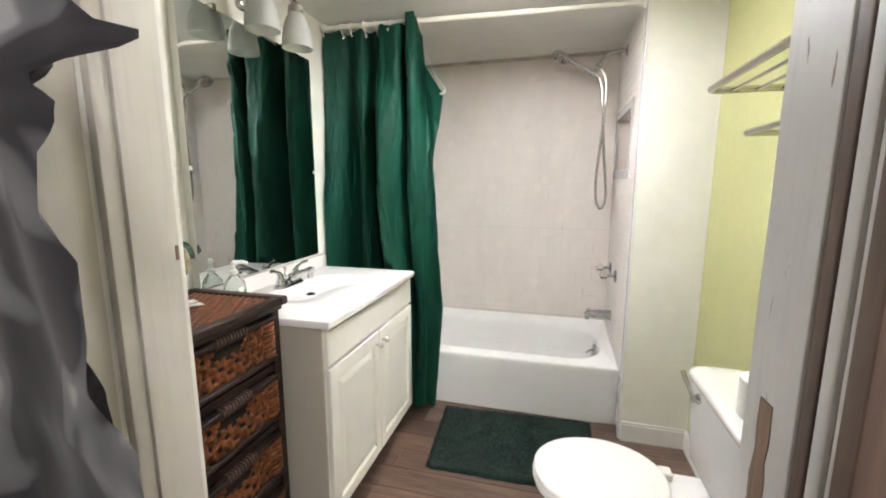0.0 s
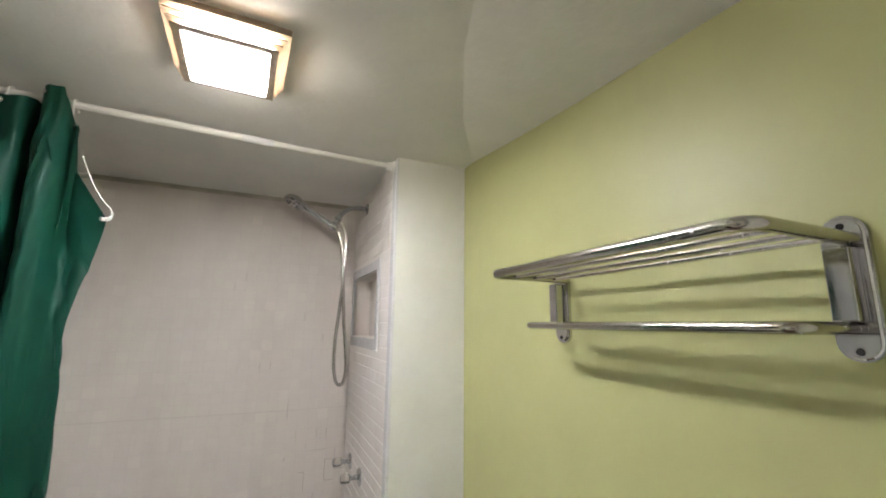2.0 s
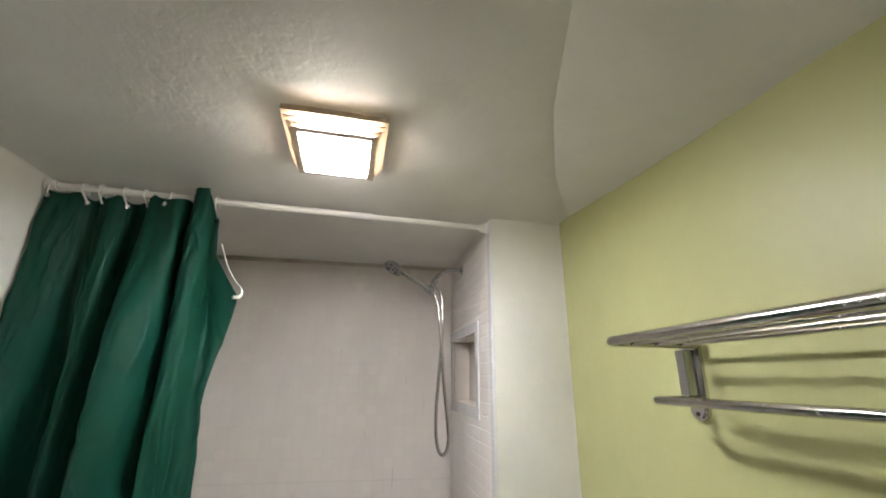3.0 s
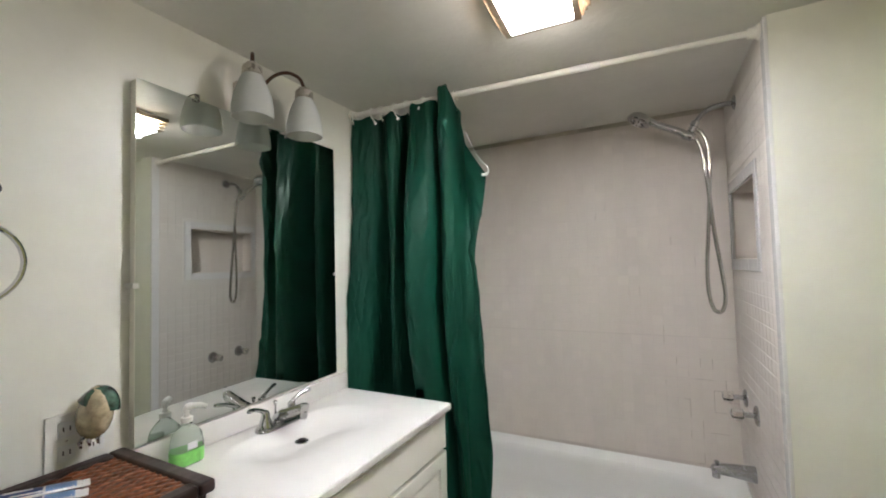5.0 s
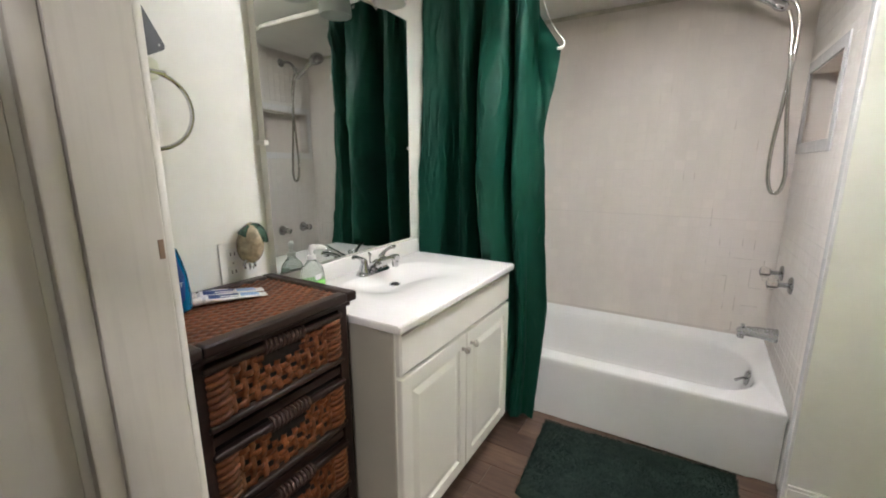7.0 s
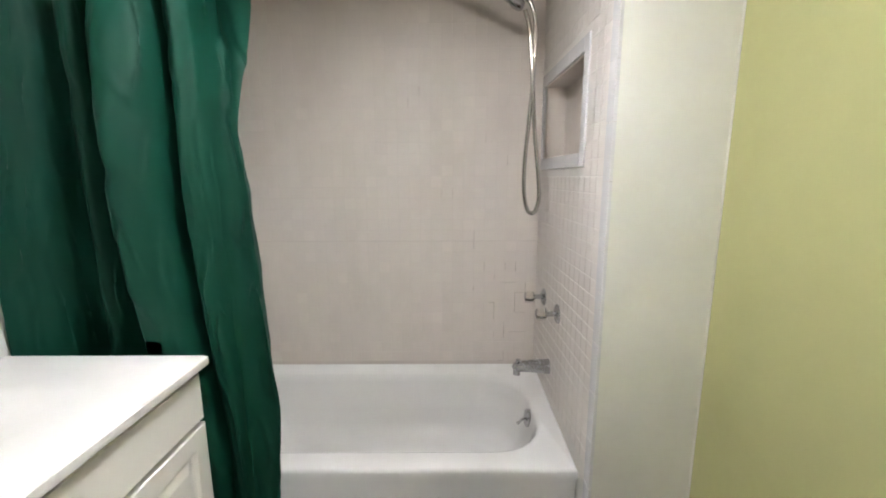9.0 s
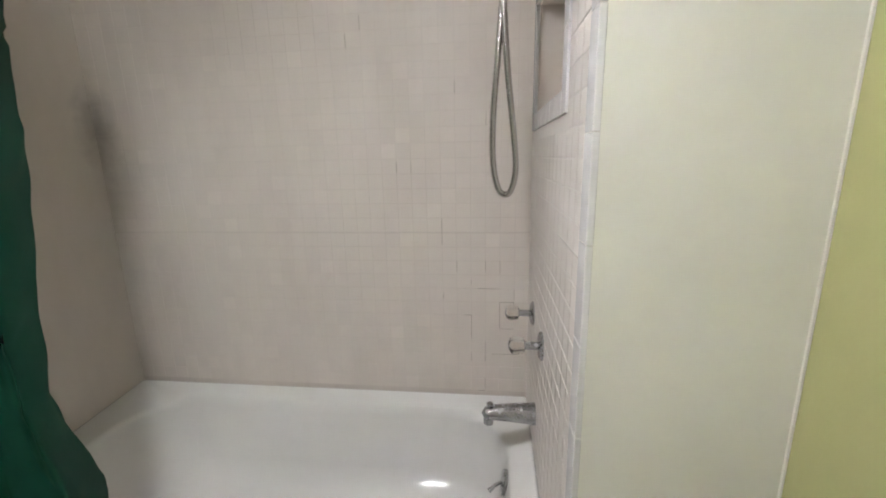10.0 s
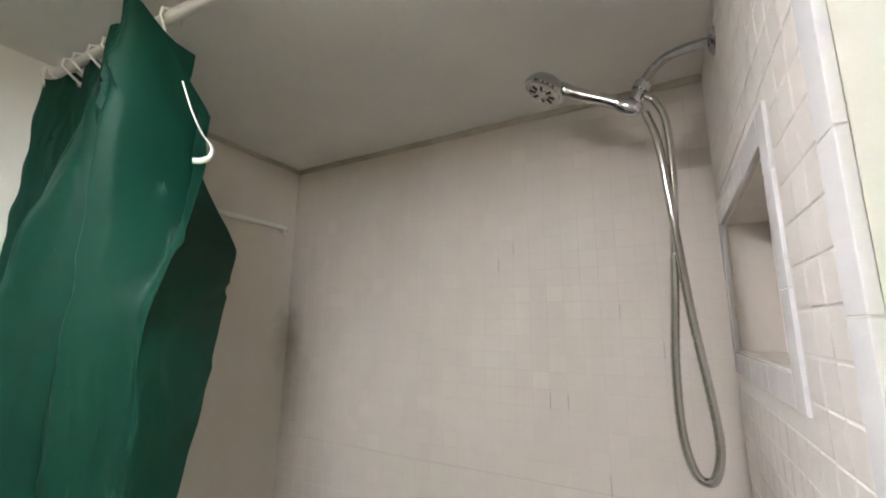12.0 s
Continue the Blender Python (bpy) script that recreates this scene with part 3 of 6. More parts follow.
# back wall tiles, painted over so that joints only show here and there
near, far, odd = [], [], []
for r in range(34):
    z = ROW0 + (r + 0.5) * P + (0.0028 if r > 11 else 0)
    for c in range(31):
        x = CX - 0.006 - (c + 0.5) * P
        if x - P / 2 < 0.002 or z + P / 2 > H - 0.012:
            continue
        j = 0.10 + 0.5 * max(0, min(1, (x - 0.9) / 0.5)) * max(0, min(1, (1.1 - z) / 0.5))
        m4 = Matrix.Translation((x, BY + 0.0035, z)) @ FACE_S @ pose(0, 0, 0, rnd.uniform(-j, j), rnd.uniform(-j, j), rnd.uniform(-j, j))
        (near if (x > 0.92 and 0.36 < z < 1.62) else far).append(m4)
far += near[300:]
near = near[:300]
BACK = [(tile_mesh("tile_back", P - 0.0009, P - 0.0009, 0.0032, 0.0005, TILE_BACK), near, far)]
rnd = random.Random(21)
for k in range(22):
    c = rnd.choice((0, 0, 1, 1, 2, 2, 3, 3, 4, 5))
    r = rnd.randint(0, 11)
    x = CX - 0.006 - c * P - P * (1 if rnd.random() < 0.5 else 0)
    z = ROW0 + r * P
    if rnd.random() < 0.68:
        bm = B(x - 0.0006, x + 0.0006, BY - 0.0001, BY + 0.0009, z + rnd.uniform(0, 0.02), z + P * rnd.choice((0.6, 1, 1, 2)))
    else:
        bm = B(x - P * rnd.choice((0.5, 1, 1.5)), x, BY - 0.0001, BY + 0.0009, z - 0.0005, z + 0.0005)
    part("grime_line", bm, GRIME, wall_back, smooth=False)
for c, r in ((9, 16), (8, 16), (12, 24), (11, 25), (3, 19), (5, 21)):
    x, z = CX - 0.006 - c * P, ROW0 + r * P + 0.003
    part("grime_line", B(x - 0.0005, x + 0.0005, BY - 0.0001, BY + 0.0009, z, z + P * 0.8), GRIME, wall_back, smooth=False)
# plain overpainted lining of the end wall behind the curtain
structure("wall_tub_end", B(WX + 0.0005, WX + 0.006, FY + 0.03, BY - 0.001, 0.33, H - 0.001), TILE_BACK, "overpainted beige lining at the tub end")


# darker olive strip along the top of the shower walls
structure("trim_shower_back", B(0.0095, SX - 0.001, BY - 0.003, BY + 0.001, H - 0.022, H - 0.0005, r=0.001), OLIVE_STRIP, "darker olive strip along the shower ceiling", "trim")
structure("trim_shower_end", B(0.0055, 0.009, FY + 0.04, BY - 0.0035, H - 0.022, H - 0.0005, r=0.001), OLIVE_STRIP, "darker olive strip along the shower ceiling", "trim")


# ---------------------------------------------------------------- floor planks
def plank_mesh(length, width):
    bm = B(-length / 2, length / 2, -width / 2, width / 2, -0.006, 0.0)
    top = [e for e in bm.edges if all(v.co.z > -0.001 for v in e.verts)]
    bmesh.ops.bevel(bm, geom=top, offset=0.0014, segments=1, affect="EDGES")
    me = bpy.data.meshes.new("plank")
    bm.to_mesh(me)
    bm.free()
    finish(me, FLOORWOOD, False)
    return me


PLANKS = {}
plank_rows = []
rnd = random.Random(3)
y = -1.6
while y < BY - 0.7:
    w = 0.125
    x = -0.9 - rnd.uniform(0, 0.5)
    while x < 2.6:
        length = rnd.choice((0.45, 0.6, 0.75, 0.9))
        # cut to the room: the hall is wider than the bathroom
        a2, b3 = (-0.9, 2.6) if y + w < 0.46 else (-0.06, GX + 0.06)
        lo, hi = max(x, a2), min(x + length, b3)
        if hi - lo > 0.03:
            plank_rows.append(((lo + hi) / 2, y + w / 2, round(hi - lo, 4), w))
        x += length
    y += w
for x, y, length, w in plank_rows:
    if length not in PLANKS:
        PLANKS[length] = plank_mesh(length - 0.0012, w - 0.0012)
    ob = new("plank", PLANKS[length])
    ob.parent = floor
    ob.location = Vector((x, y, 0.0)) - PLACE["floor"]


# ---------------------------------------------------------------- ceiling lamp
def ceiling_lamp():
    cx, cy, hx, hy = 0.947, 1.531, 0.085, 0.097
    lamp = holder("ceiling_light", (cx, cy, H), "square ceiling light with lit glass and slatted rim", "ceiling light")
    ca, sa = math.cos(radians(2.5)), math.sin(radians(2.5))

    def loop(gx, gy, z):
        return [Vector((cx + u * ca - v * sa, cy + u * sa + v * ca, z)) for u, v in ((-hx - gx, -hy - gy), (hx + gx, -hy - gy), (hx + gx, hy + gy), (-hx - gx, hy + gy))]

    def band(gx0, gy0, z0, gx1, gy1, z1, t):
        """A ring of slats from an inner to an outer edge, t thick."""
        a, b2 = loop(gx0, gy0, z0), loop(gx1, gy1, z1)
        up = Vector((0, 0, t))
        return rings_to_mesh(bmesh.new(), [a, b2, [p + up for p in b2], [p + up for p in a], a], (False, False))
    part("glass_diffuser", rings_to_mesh(bmesh.new(), [loop(0, 0, 1.979), loop(0, 0, 1.986)]), LAMP_GLASS, lamp, "glowing white glass", smooth=False)
    part("glass_side", rings_to_mesh(bmesh.new(), [loop(0, 0, 1.9865), loop(0.012, 0.006, H - 0.006)], (False, False)), LAMP_SIDES, lamp, "glowing side glass between the slats", smooth=False)
    for k in range(4):
        gx, gy, z = 0.003 + k * 0.008, 0.003 + k * 0.004, 1.982 + k * 0.0132
        part("slat_ring", band(gx, gy, z, gx + 0.017, gy + 0.014, z + 0.001, 0.0035), BRASSWOOD, lamp, smooth=False)
    part("rim", band(0.040, 0.024, 2.0255, 0.044, 0.028, 2.0255, 0.0135), BRASSWOOD, lamp, smooth=False)
    part("ceiling_plate", rings_to_mesh(bmesh.new(), [loop(0.020, 0.010, H - 0.005), loop(0.020, 0.010, H - 0.0005)]), BRASSWOOD, lamp, smooth=False)


ceiling_lamp()
# unseen lamp, added to light the door and garment from the hall side
hall_fill = holder("hall_fill_light", (1.75, -0.75, 2.25), "unseen round fill lamp added in the hall", "ceiling light")
part("base", lathe(bmesh.new(), (1.75, -0.75, 2.2495), (0, 0, -1), [(0, 0.16), (0.02, 0.16)], 32), TRIM, hall_fill)
part("diffuser", lathe(bmesh.new(), (1.75, -0.75, 2.229), (0, 0, -1), [(0, 0.145), (0.03, 0.135), (0.055, 0.09), (0.065, 0.02)], 32), HALL_FILL_GLASS, hall_fill)


# ---------------------------------------------------------------- bathtub
def bathtub():
    x0, x1, y0, y1, zr = 0.004, CX - 0.0045, 2.101, BY - 0.001, 0.313
    tub = holder("bathtub", ((x0 + x1) / 2, (y0 + y1) / 2, 0), "white enamelled bathtub with a plain apron", "bathtub")
    cx, cy = 0.77, 2.455
    rings = []
    rings.append(rounded_rect((x0 + x1) / 2, (y0 + y1) / 2, (x1 - x0) / 2, (y1 - y0) / 2, 0.004, zr - 0.035))
    rings.append(rounded_rect((x0 + x1) / 2, (y0 + y1) / 2, (x1 - x0) / 2, (y1 - y0) / 2, 0.006, zr - 0.012))
    rings.append(rounded_rect((x0 + x1) / 2, (y0 + y1) / 2, (x1 - x0) / 2 - 0.004, (y1 - y0) / 2 - 0.004, 0.010, zr - 0.003))
    rings.append(rounded_rect((x0 + x1) / 2, (y0 + y1) / 2, (x1 - x0) / 2 - 0.012, (y1 - y0) / 2 - 0.012, 0.015, zr))
    for hx, hy, r, z, dx in ((0.690, 0.272, 0.19, zr + 0.001, 0.0), (0.678, 0.262, 0.19, zr - 0.004, 0.0), (0.668, 0.252, 0.185, zr - 0.016, 0.0), (0.655, 0.243, 0.18, zr - 0.06, 0.004),
                             (0.630, 0.228, 0.17, zr - 0.14, 0.012), (0.600, 0.212, 0.16, zr - 0.20, 0.022), (0.565, 0.188, 0.14, zr - 0.238, 0.03), (0.50, 0.14, 0.12, zr - 0.252, 0.04), (0.2, 0.05, 0.04, zr - 0.256, 0.05)):
        rings.append(rounded_rect(cx + dx, cy, hx, hy, r, z))
    bm = bmesh.new()
    rings_to_mesh(bm, rings, (False, True))
    # the back rim rises to a ledge at the tiles
    for v in bm.verts:
        if v.co.y > BY - 0.05 and v.co.z > zr - 0.014:
            v.co.z += 0.044
        elif v.co.y > BY - 0.075 and v.co.z > zr - 0.012:
            v.co.z += 0.018
    part("basin", bm, ENAMEL, tub, angle=60)
    # apron: a face with a raised panel that curves in at the lower end
    part("apron", B(x0, x1, y0 + 0.016, y0 + 0.04, 0.0, zr - 0.030, r=0.003), ENAMEL, tub)
    pts = [(x0, zr - 0.016), (x0, 0.006)]
    for k in range(9):
        t = radians(90 * k / 8)
        pts.append((1.425 + 0.055 * math.sin(t), 0.036 + 0.03 - 0.06 * math.cos(t)))
    pts += [(1.49, 0.16), (x1 - 0.006, zr - 0.05), (x1 - 0.001, zr - 0.016)]
    bm = outline_slab(bmesh.new(), pts, lambda u, v, d: Vector((u, d, v)), y0 + 0.002, y0 + 0.018)
    es = [e for e in bm.edges if all(abs(v.co.y - y0 - 0.002) < 1e-5 for v in e.verts)]
    bmesh.ops.bevel(bm, geom=es, offset=0.004, segments=3, affect="EDGES")
    part("apron_panel", bm, ENAMEL, tub)
    of = part("overflow_plate", lathe(bmesh.new(), (1.424, 2.47, 0.262), (-1, 0, 0.12), [(-0.012, 0.036), (0.0, 0.036), (0.004, 0.033), (0.006, 0.02), (0.0065, 0.003)], 28), DULLCHROME, tub, "round chrome overflow plate")
    part("trip_lever", tube(bmesh.new(), [(1.417, 2.47, 0.262), (1.400, 2.462, 0.258), (1.382, 2.452, 0.246)], [0.005, 0.005, 0.007], 10), DULLCHROME, of)
    part("drain", lathe(bmesh.new(), (1.27, 2.455, 0.071), (0, 0, 1), [(0, 0.03), (0.002, 0.028), (0.002, 0.012)], 20), DULLCHROME, tub, "chrome drain ring")


bathtub()


# ---------------------------------------------------------------- shower fittings
def tap(name, y, z):
    t = holder(name, (CX - 0.008, y, z - 0.04), "chrome shower tap with a clear acrylic knob", "tap", "shower taps")
    x = CX - 0.0075
    part("escutcheon", lathe(bmesh.new(), (x, y, z), (-1, 0, 0), [(-0.002, 0.037), (0.004, 0.036), (0.009, 0.028), (0.011, 0.014)], 28), DULLCHROME, t)
    part("stem", tube(bmesh.new(), [(x - 0.008, y, z), (x - 0.045, y, z)], 0.010, 16), DULLCHROME, t)
    bm = bmesh.new()
    rings = []
    for h, r in ((0.042, 0.012), (0.046, 0.022), (0.066, 0.026), (0.078, 0.022), (0.082, 0.012)):
        ring = []
        for k in range(24):
            a = 2 * math.pi * k / 24
            rr = r * (1 - 0.16 * (0.5 + 0.5 * math.cos(6 * a)))
            ring.append(Vector((x - h, y + rr * math.cos(a), z + rr * math.sin(a))))
        rings.append(ring)
    rings_to_mesh(bm, rings)
    k2 = part("knob", bm, ACRYLIC, t, "clear fluted acrylic knob")
    part("cap", lathe(bmesh.new(), (x - 0.0825, y, z), (-1, 0, 0), [(0, 0.010), (0.002, 0.008)], 16), DULLCHROME, k2)


tap("shower_tap", 2.405, 0.733)
tap("shower_tap", 2.615, 0.737)

spout = holder("tub_spout", (CX - 0.01, 2.497, 0.44), "chrome tub spout with diverter knob", "spout")
bm = bmesh.new()
tube(bm, [(CX - 0.0075, 2.50, 0.475), (CX - 0.02, 2.50, 0.475), (1.45, 2.496, 0.478), (1.40, 2.492, 0.479), (1.375, 2.49, 0.476), (1.366, 2.489, 0.470)], [0.031, 0.030, 0.026, 0.022, 0.019, 0.010], 20)
part("body", bm, DULLCHROME, spout)
part("nozzle", tube(bmesh.new(), [(1.382, 2.49, 0.474), (1.380, 2.49, 0.445)], [0.015, 0.014], 16), DULLCHROME, spout)
part("diverter", lathe(bmesh.new(), (1.384, 2.49, 0.49), (0, 0, 1), [(0, 0.004), (0.012, 0.004), (0.013, 0.009), (0.019, 0.009), (0.021, 0.005)], 14), DULLCHROME, spout)

shower = holder("hand_shower", (CX - 0.01, 2.513, 1.95), "chrome hand shower on its arm with a looped metal hose", "shower")
part("flange", lathe(bmesh.new(), (CX - 0.0075, 2.513, 1.958), (-1, 0, 0), [(-0.002, 0.03), (0.003, 0.029), (0.009, 0.018), (0.011, 0.01)], 24), DULLCHROME, shower)
part("arm", tube(bmesh.new(), spline([(CX - 0.014, 2.513, 1.958), (1.465, 2.513, 1.957), (1.425, 2.513, 1.948), (1.392, 2.513, 1.922), (1.372, 2.512, 1.895)], 6), 0.0105, 14), DULLCHROME, shower)
bm = bmesh.new()
lathe(bm, (1.378, 2.512, 1.903), (-0.5, 0, -0.85), [(0, 0.015), (0.004, 0.018), (0.02, 0.018), (0.024, 0.014), (0.045, 0.014), (0.05, 0.010)], 18)
part("bracket", bm, CHROME, shower)
bm = bmesh.new()
lathe(bm, (1.368, 2.505, 1.835), (-0.87, 0, 0.45), [(0, 0.012), (0.01, 0.019), (0.035, 0.020), (0.05, 0.014)], 18)
part("cradle", bm, CHROME, shower)
bm = bmesh.new()
tube(bm, spline([(1.352, 2.505, 1.843), (1.31, 2.507, 1.872), (1.26, 2.509, 1.9), (1.222, 2.51, 1.922), (1.19, 2.51, 1.944)], 5), [0.0155] * 6 + [0.0145] * 10 + [0.017] * 5, 14)
part("handle", bm, CHROME, shower)
hd = Vector((-0.50, -0.1, -0.86)).normalized()
head = part("head", lathe(bmesh.new(), Vector((1.178, 2.51, 1.972)), hd, [(0, 0.006), (0.003, 0.025), (0.012, 0.041), (0.026, 0.051), (0.038, 0.053), (0.042, 0.050)], 28), CHROME, shower)
part("spray_face", lathe(bmesh.new(), Vector((1.178, 2.51, 1.972)) + hd * 0.0425, hd, [(0, 0.046), (0.003, 0.041), (0.004, 0.02), (0.004, 0.002)], 28), DULLCHROME, head)
a, b2 = frame_of(hd)
for k in range(8):
    t = 2 * math.pi * k / 8
    p = Vector((1.178, 2.51, 1.972)) + hd * 0.0458 + (a * math.cos(t) + b2 * math.sin(t)) * 0.026
    part("nozzle_slot", tube(bmesh.new(), [p - (a * math.cos(t) + b2 * math.sin(t)) * 0.008, p + (a * math.cos(t) + b2 * math.sin(t)) * 0.007], 0.0032, 6), DARKHOLE, head)


def hose_path():
    return spline([(1.375, 2.503, 1.825), (1.392, 2.498, 1.76), (1.402, 2.494, 1.66), (1.410, 2.49, 1.54), (1.421, 2.488, 1.40), (1.437, 2.488, 1.26), (1.444, 2.488, 1.17), (1.434, 2.488, 1.118), (1.417, 2.49, 1.106),
                   (1.400, 2.492, 1.125), (1.388, 2.494, 1.19), (1.388, 2.496, 1.30), (1.398, 2.498, 1.43), (1.408, 2.502, 1.56), (1.415, 2.506, 1.70), (1.412, 2.51, 1.80), (1.395, 2.512, 1.852), (1.378, 2.512, 1.868)], 14)


hp = hose_path()
part("hose", tube(bmesh.new(), hp, [0.0074 if k % 2 else 0.0083 for k in range(len(hp))], 10), STEEL, shower, "ribbed steel shower hose", angle=80)

# white bar on the end wall of the tub
bar = holder("grab_bar", (0.04, 2.6, 1.74), "white painted towel bar inside the shower", "towel bar")
part("bar", B(0.022, 0.036, 2.36, 2.715, 1.752, 1.768, r=0.003), PLASTIC, bar)
for y in (2.36, 2.70):
    part("bracket", B(0.0065, 0.034, y, y + 0.022, 1.738, 1.7515, r=0.003), PLASTIC, bar)
part("screw", lathe(bmesh.new(), (0.034, 2.711, 1.745), (1, 0, 0), [(0, 0.003), (0.0012, 0.003)], 8), DARKHOLE, bar)


# ---------------------------------------------------------------- curtain rod and curtain
RL, RR = Vector((0.004, 1.945, 2.010)), Vector((CX - 0.0115, 2.035, 2.010))


def rod_at(x):
    t = (x - RL.x) / (RR.x - RL.x)
    return RL.lerp(RR, t)


rod = holder("curtain_rod", (0.76, 1.99, 1.99), "white painted telescopic shower curtain rod", "curtain rod")
part("thick_tube", tube(bmesh.new(), [RL + Vector((0.006, 0, 0)), rod_at(0.98)], 0.0125, 16), TRIM, rod)
part("thin_tube", tube(bmesh.new(), [rod_at(0.975), RR - Vector((0.008, 0, 0))], 0.0105, 16), TRIM, rod)
part("tape_wrap", tube(bmesh.new(), [rod_at(0.955), rod_at(0.96), rod_at(1.05), rod_at(1.055)], [0.0126, 0.0136, 0.0136, 0.011], 14), TILE_WHITE, rod, "white tape round the joint")
for p, s in ((RL, 1), (RR, -1)):
    part("end_cup", lathe(bmesh.new(), p, (s, 0, 0), [(0, 0.024), (0.004, 0.024), (0.01, 0.018), (0.03, 0.016)], 20), TRIM, rod)


# plan of the hanging folds (x, y), from the wall to the free edge
FOLDS = [(0.014, 1.925), (0.024, 1.932), (0.050, 1.962), (0.085, 2.005), (0.106, 2.052), (0.120, 2.100), (0.134, 2.112), (0.150, 2.070), (0.166, 2.015), (0.188, 1.975), (0.213, 1.982),
         (0.228, 2.040), (0.237, 2.100), (0.255, 2.160), (0.284, 2.140), (0.297, 2.030), (0.308, 1.940), (0.336, 1.892), (0.376, 1.880), (0.415, 1.912), (0.436, 2.000), (0.455, 1.930), (0.488, 1.902), (0.522, 1.945), (0.540, 2.01), (0.552, 2.075), (0.530, 2.15), (0.485, 2.20)]
FINE = spline([(x, y, 0) for x, y in FOLDS], 9)


def along(u):
    t = u * (len(FINE) - 1)
    i = min(int(t), len(FINE) - 2)
    return FINE[i].lerp(FINE[i + 1], t - i)


def ease(a, b3, x):
    t = max(0.0, min(1.0, (x - a) / (b3 - a)))
    return t * t * (3 - 2 * t)


TIP_U = 0.88     # from here to the free edge the sheet is off its hooks


EDGE_X = [(0.05, 0.518), (0.5, 0.548), (0.6, 0.568), (0.7, 0.576), (0.8, 0.591), (0.9, 0.576), (1.0, 0.568), (1.1, 0.538), (1.2, 0.508), (1.3, 0.468), (1.4, 0.433), (1.5, 0.413), (1.555, 0.423), (1.92, 0.448)]
EDGE_Y = [(0.05, 2.083), (0.5, 2.113), (0.6, 2.083), (0.7, 2.053), (0.8, 2.023), (0.9, 2.043), (1.0, 2.063), (1.1, 2.108), (1.2, 2.148), (1.3, 2.188), (1.4, 2.228), (1.5, 2.253), (1.555, 2.266), (1.92, 2.083)]
BEND_X = [(0.05, 0.585), (0.50, 0.618), (0.60, 0.622), (0.80, 0.612), (0.90, 0.600), (1.0, 0.594), (1.2, 0.582), (1.4, 0.563), (1.6, 0.549), (1.9, 0.52)]
BEND_Y = [(0.05, 1.96), (0.60, 1.975), (0.80, 1.965), (1.0, 1.98), (1.2, 2.0), (1.6, 1.995), (1.9, 1.965)]
END_U = 0.80


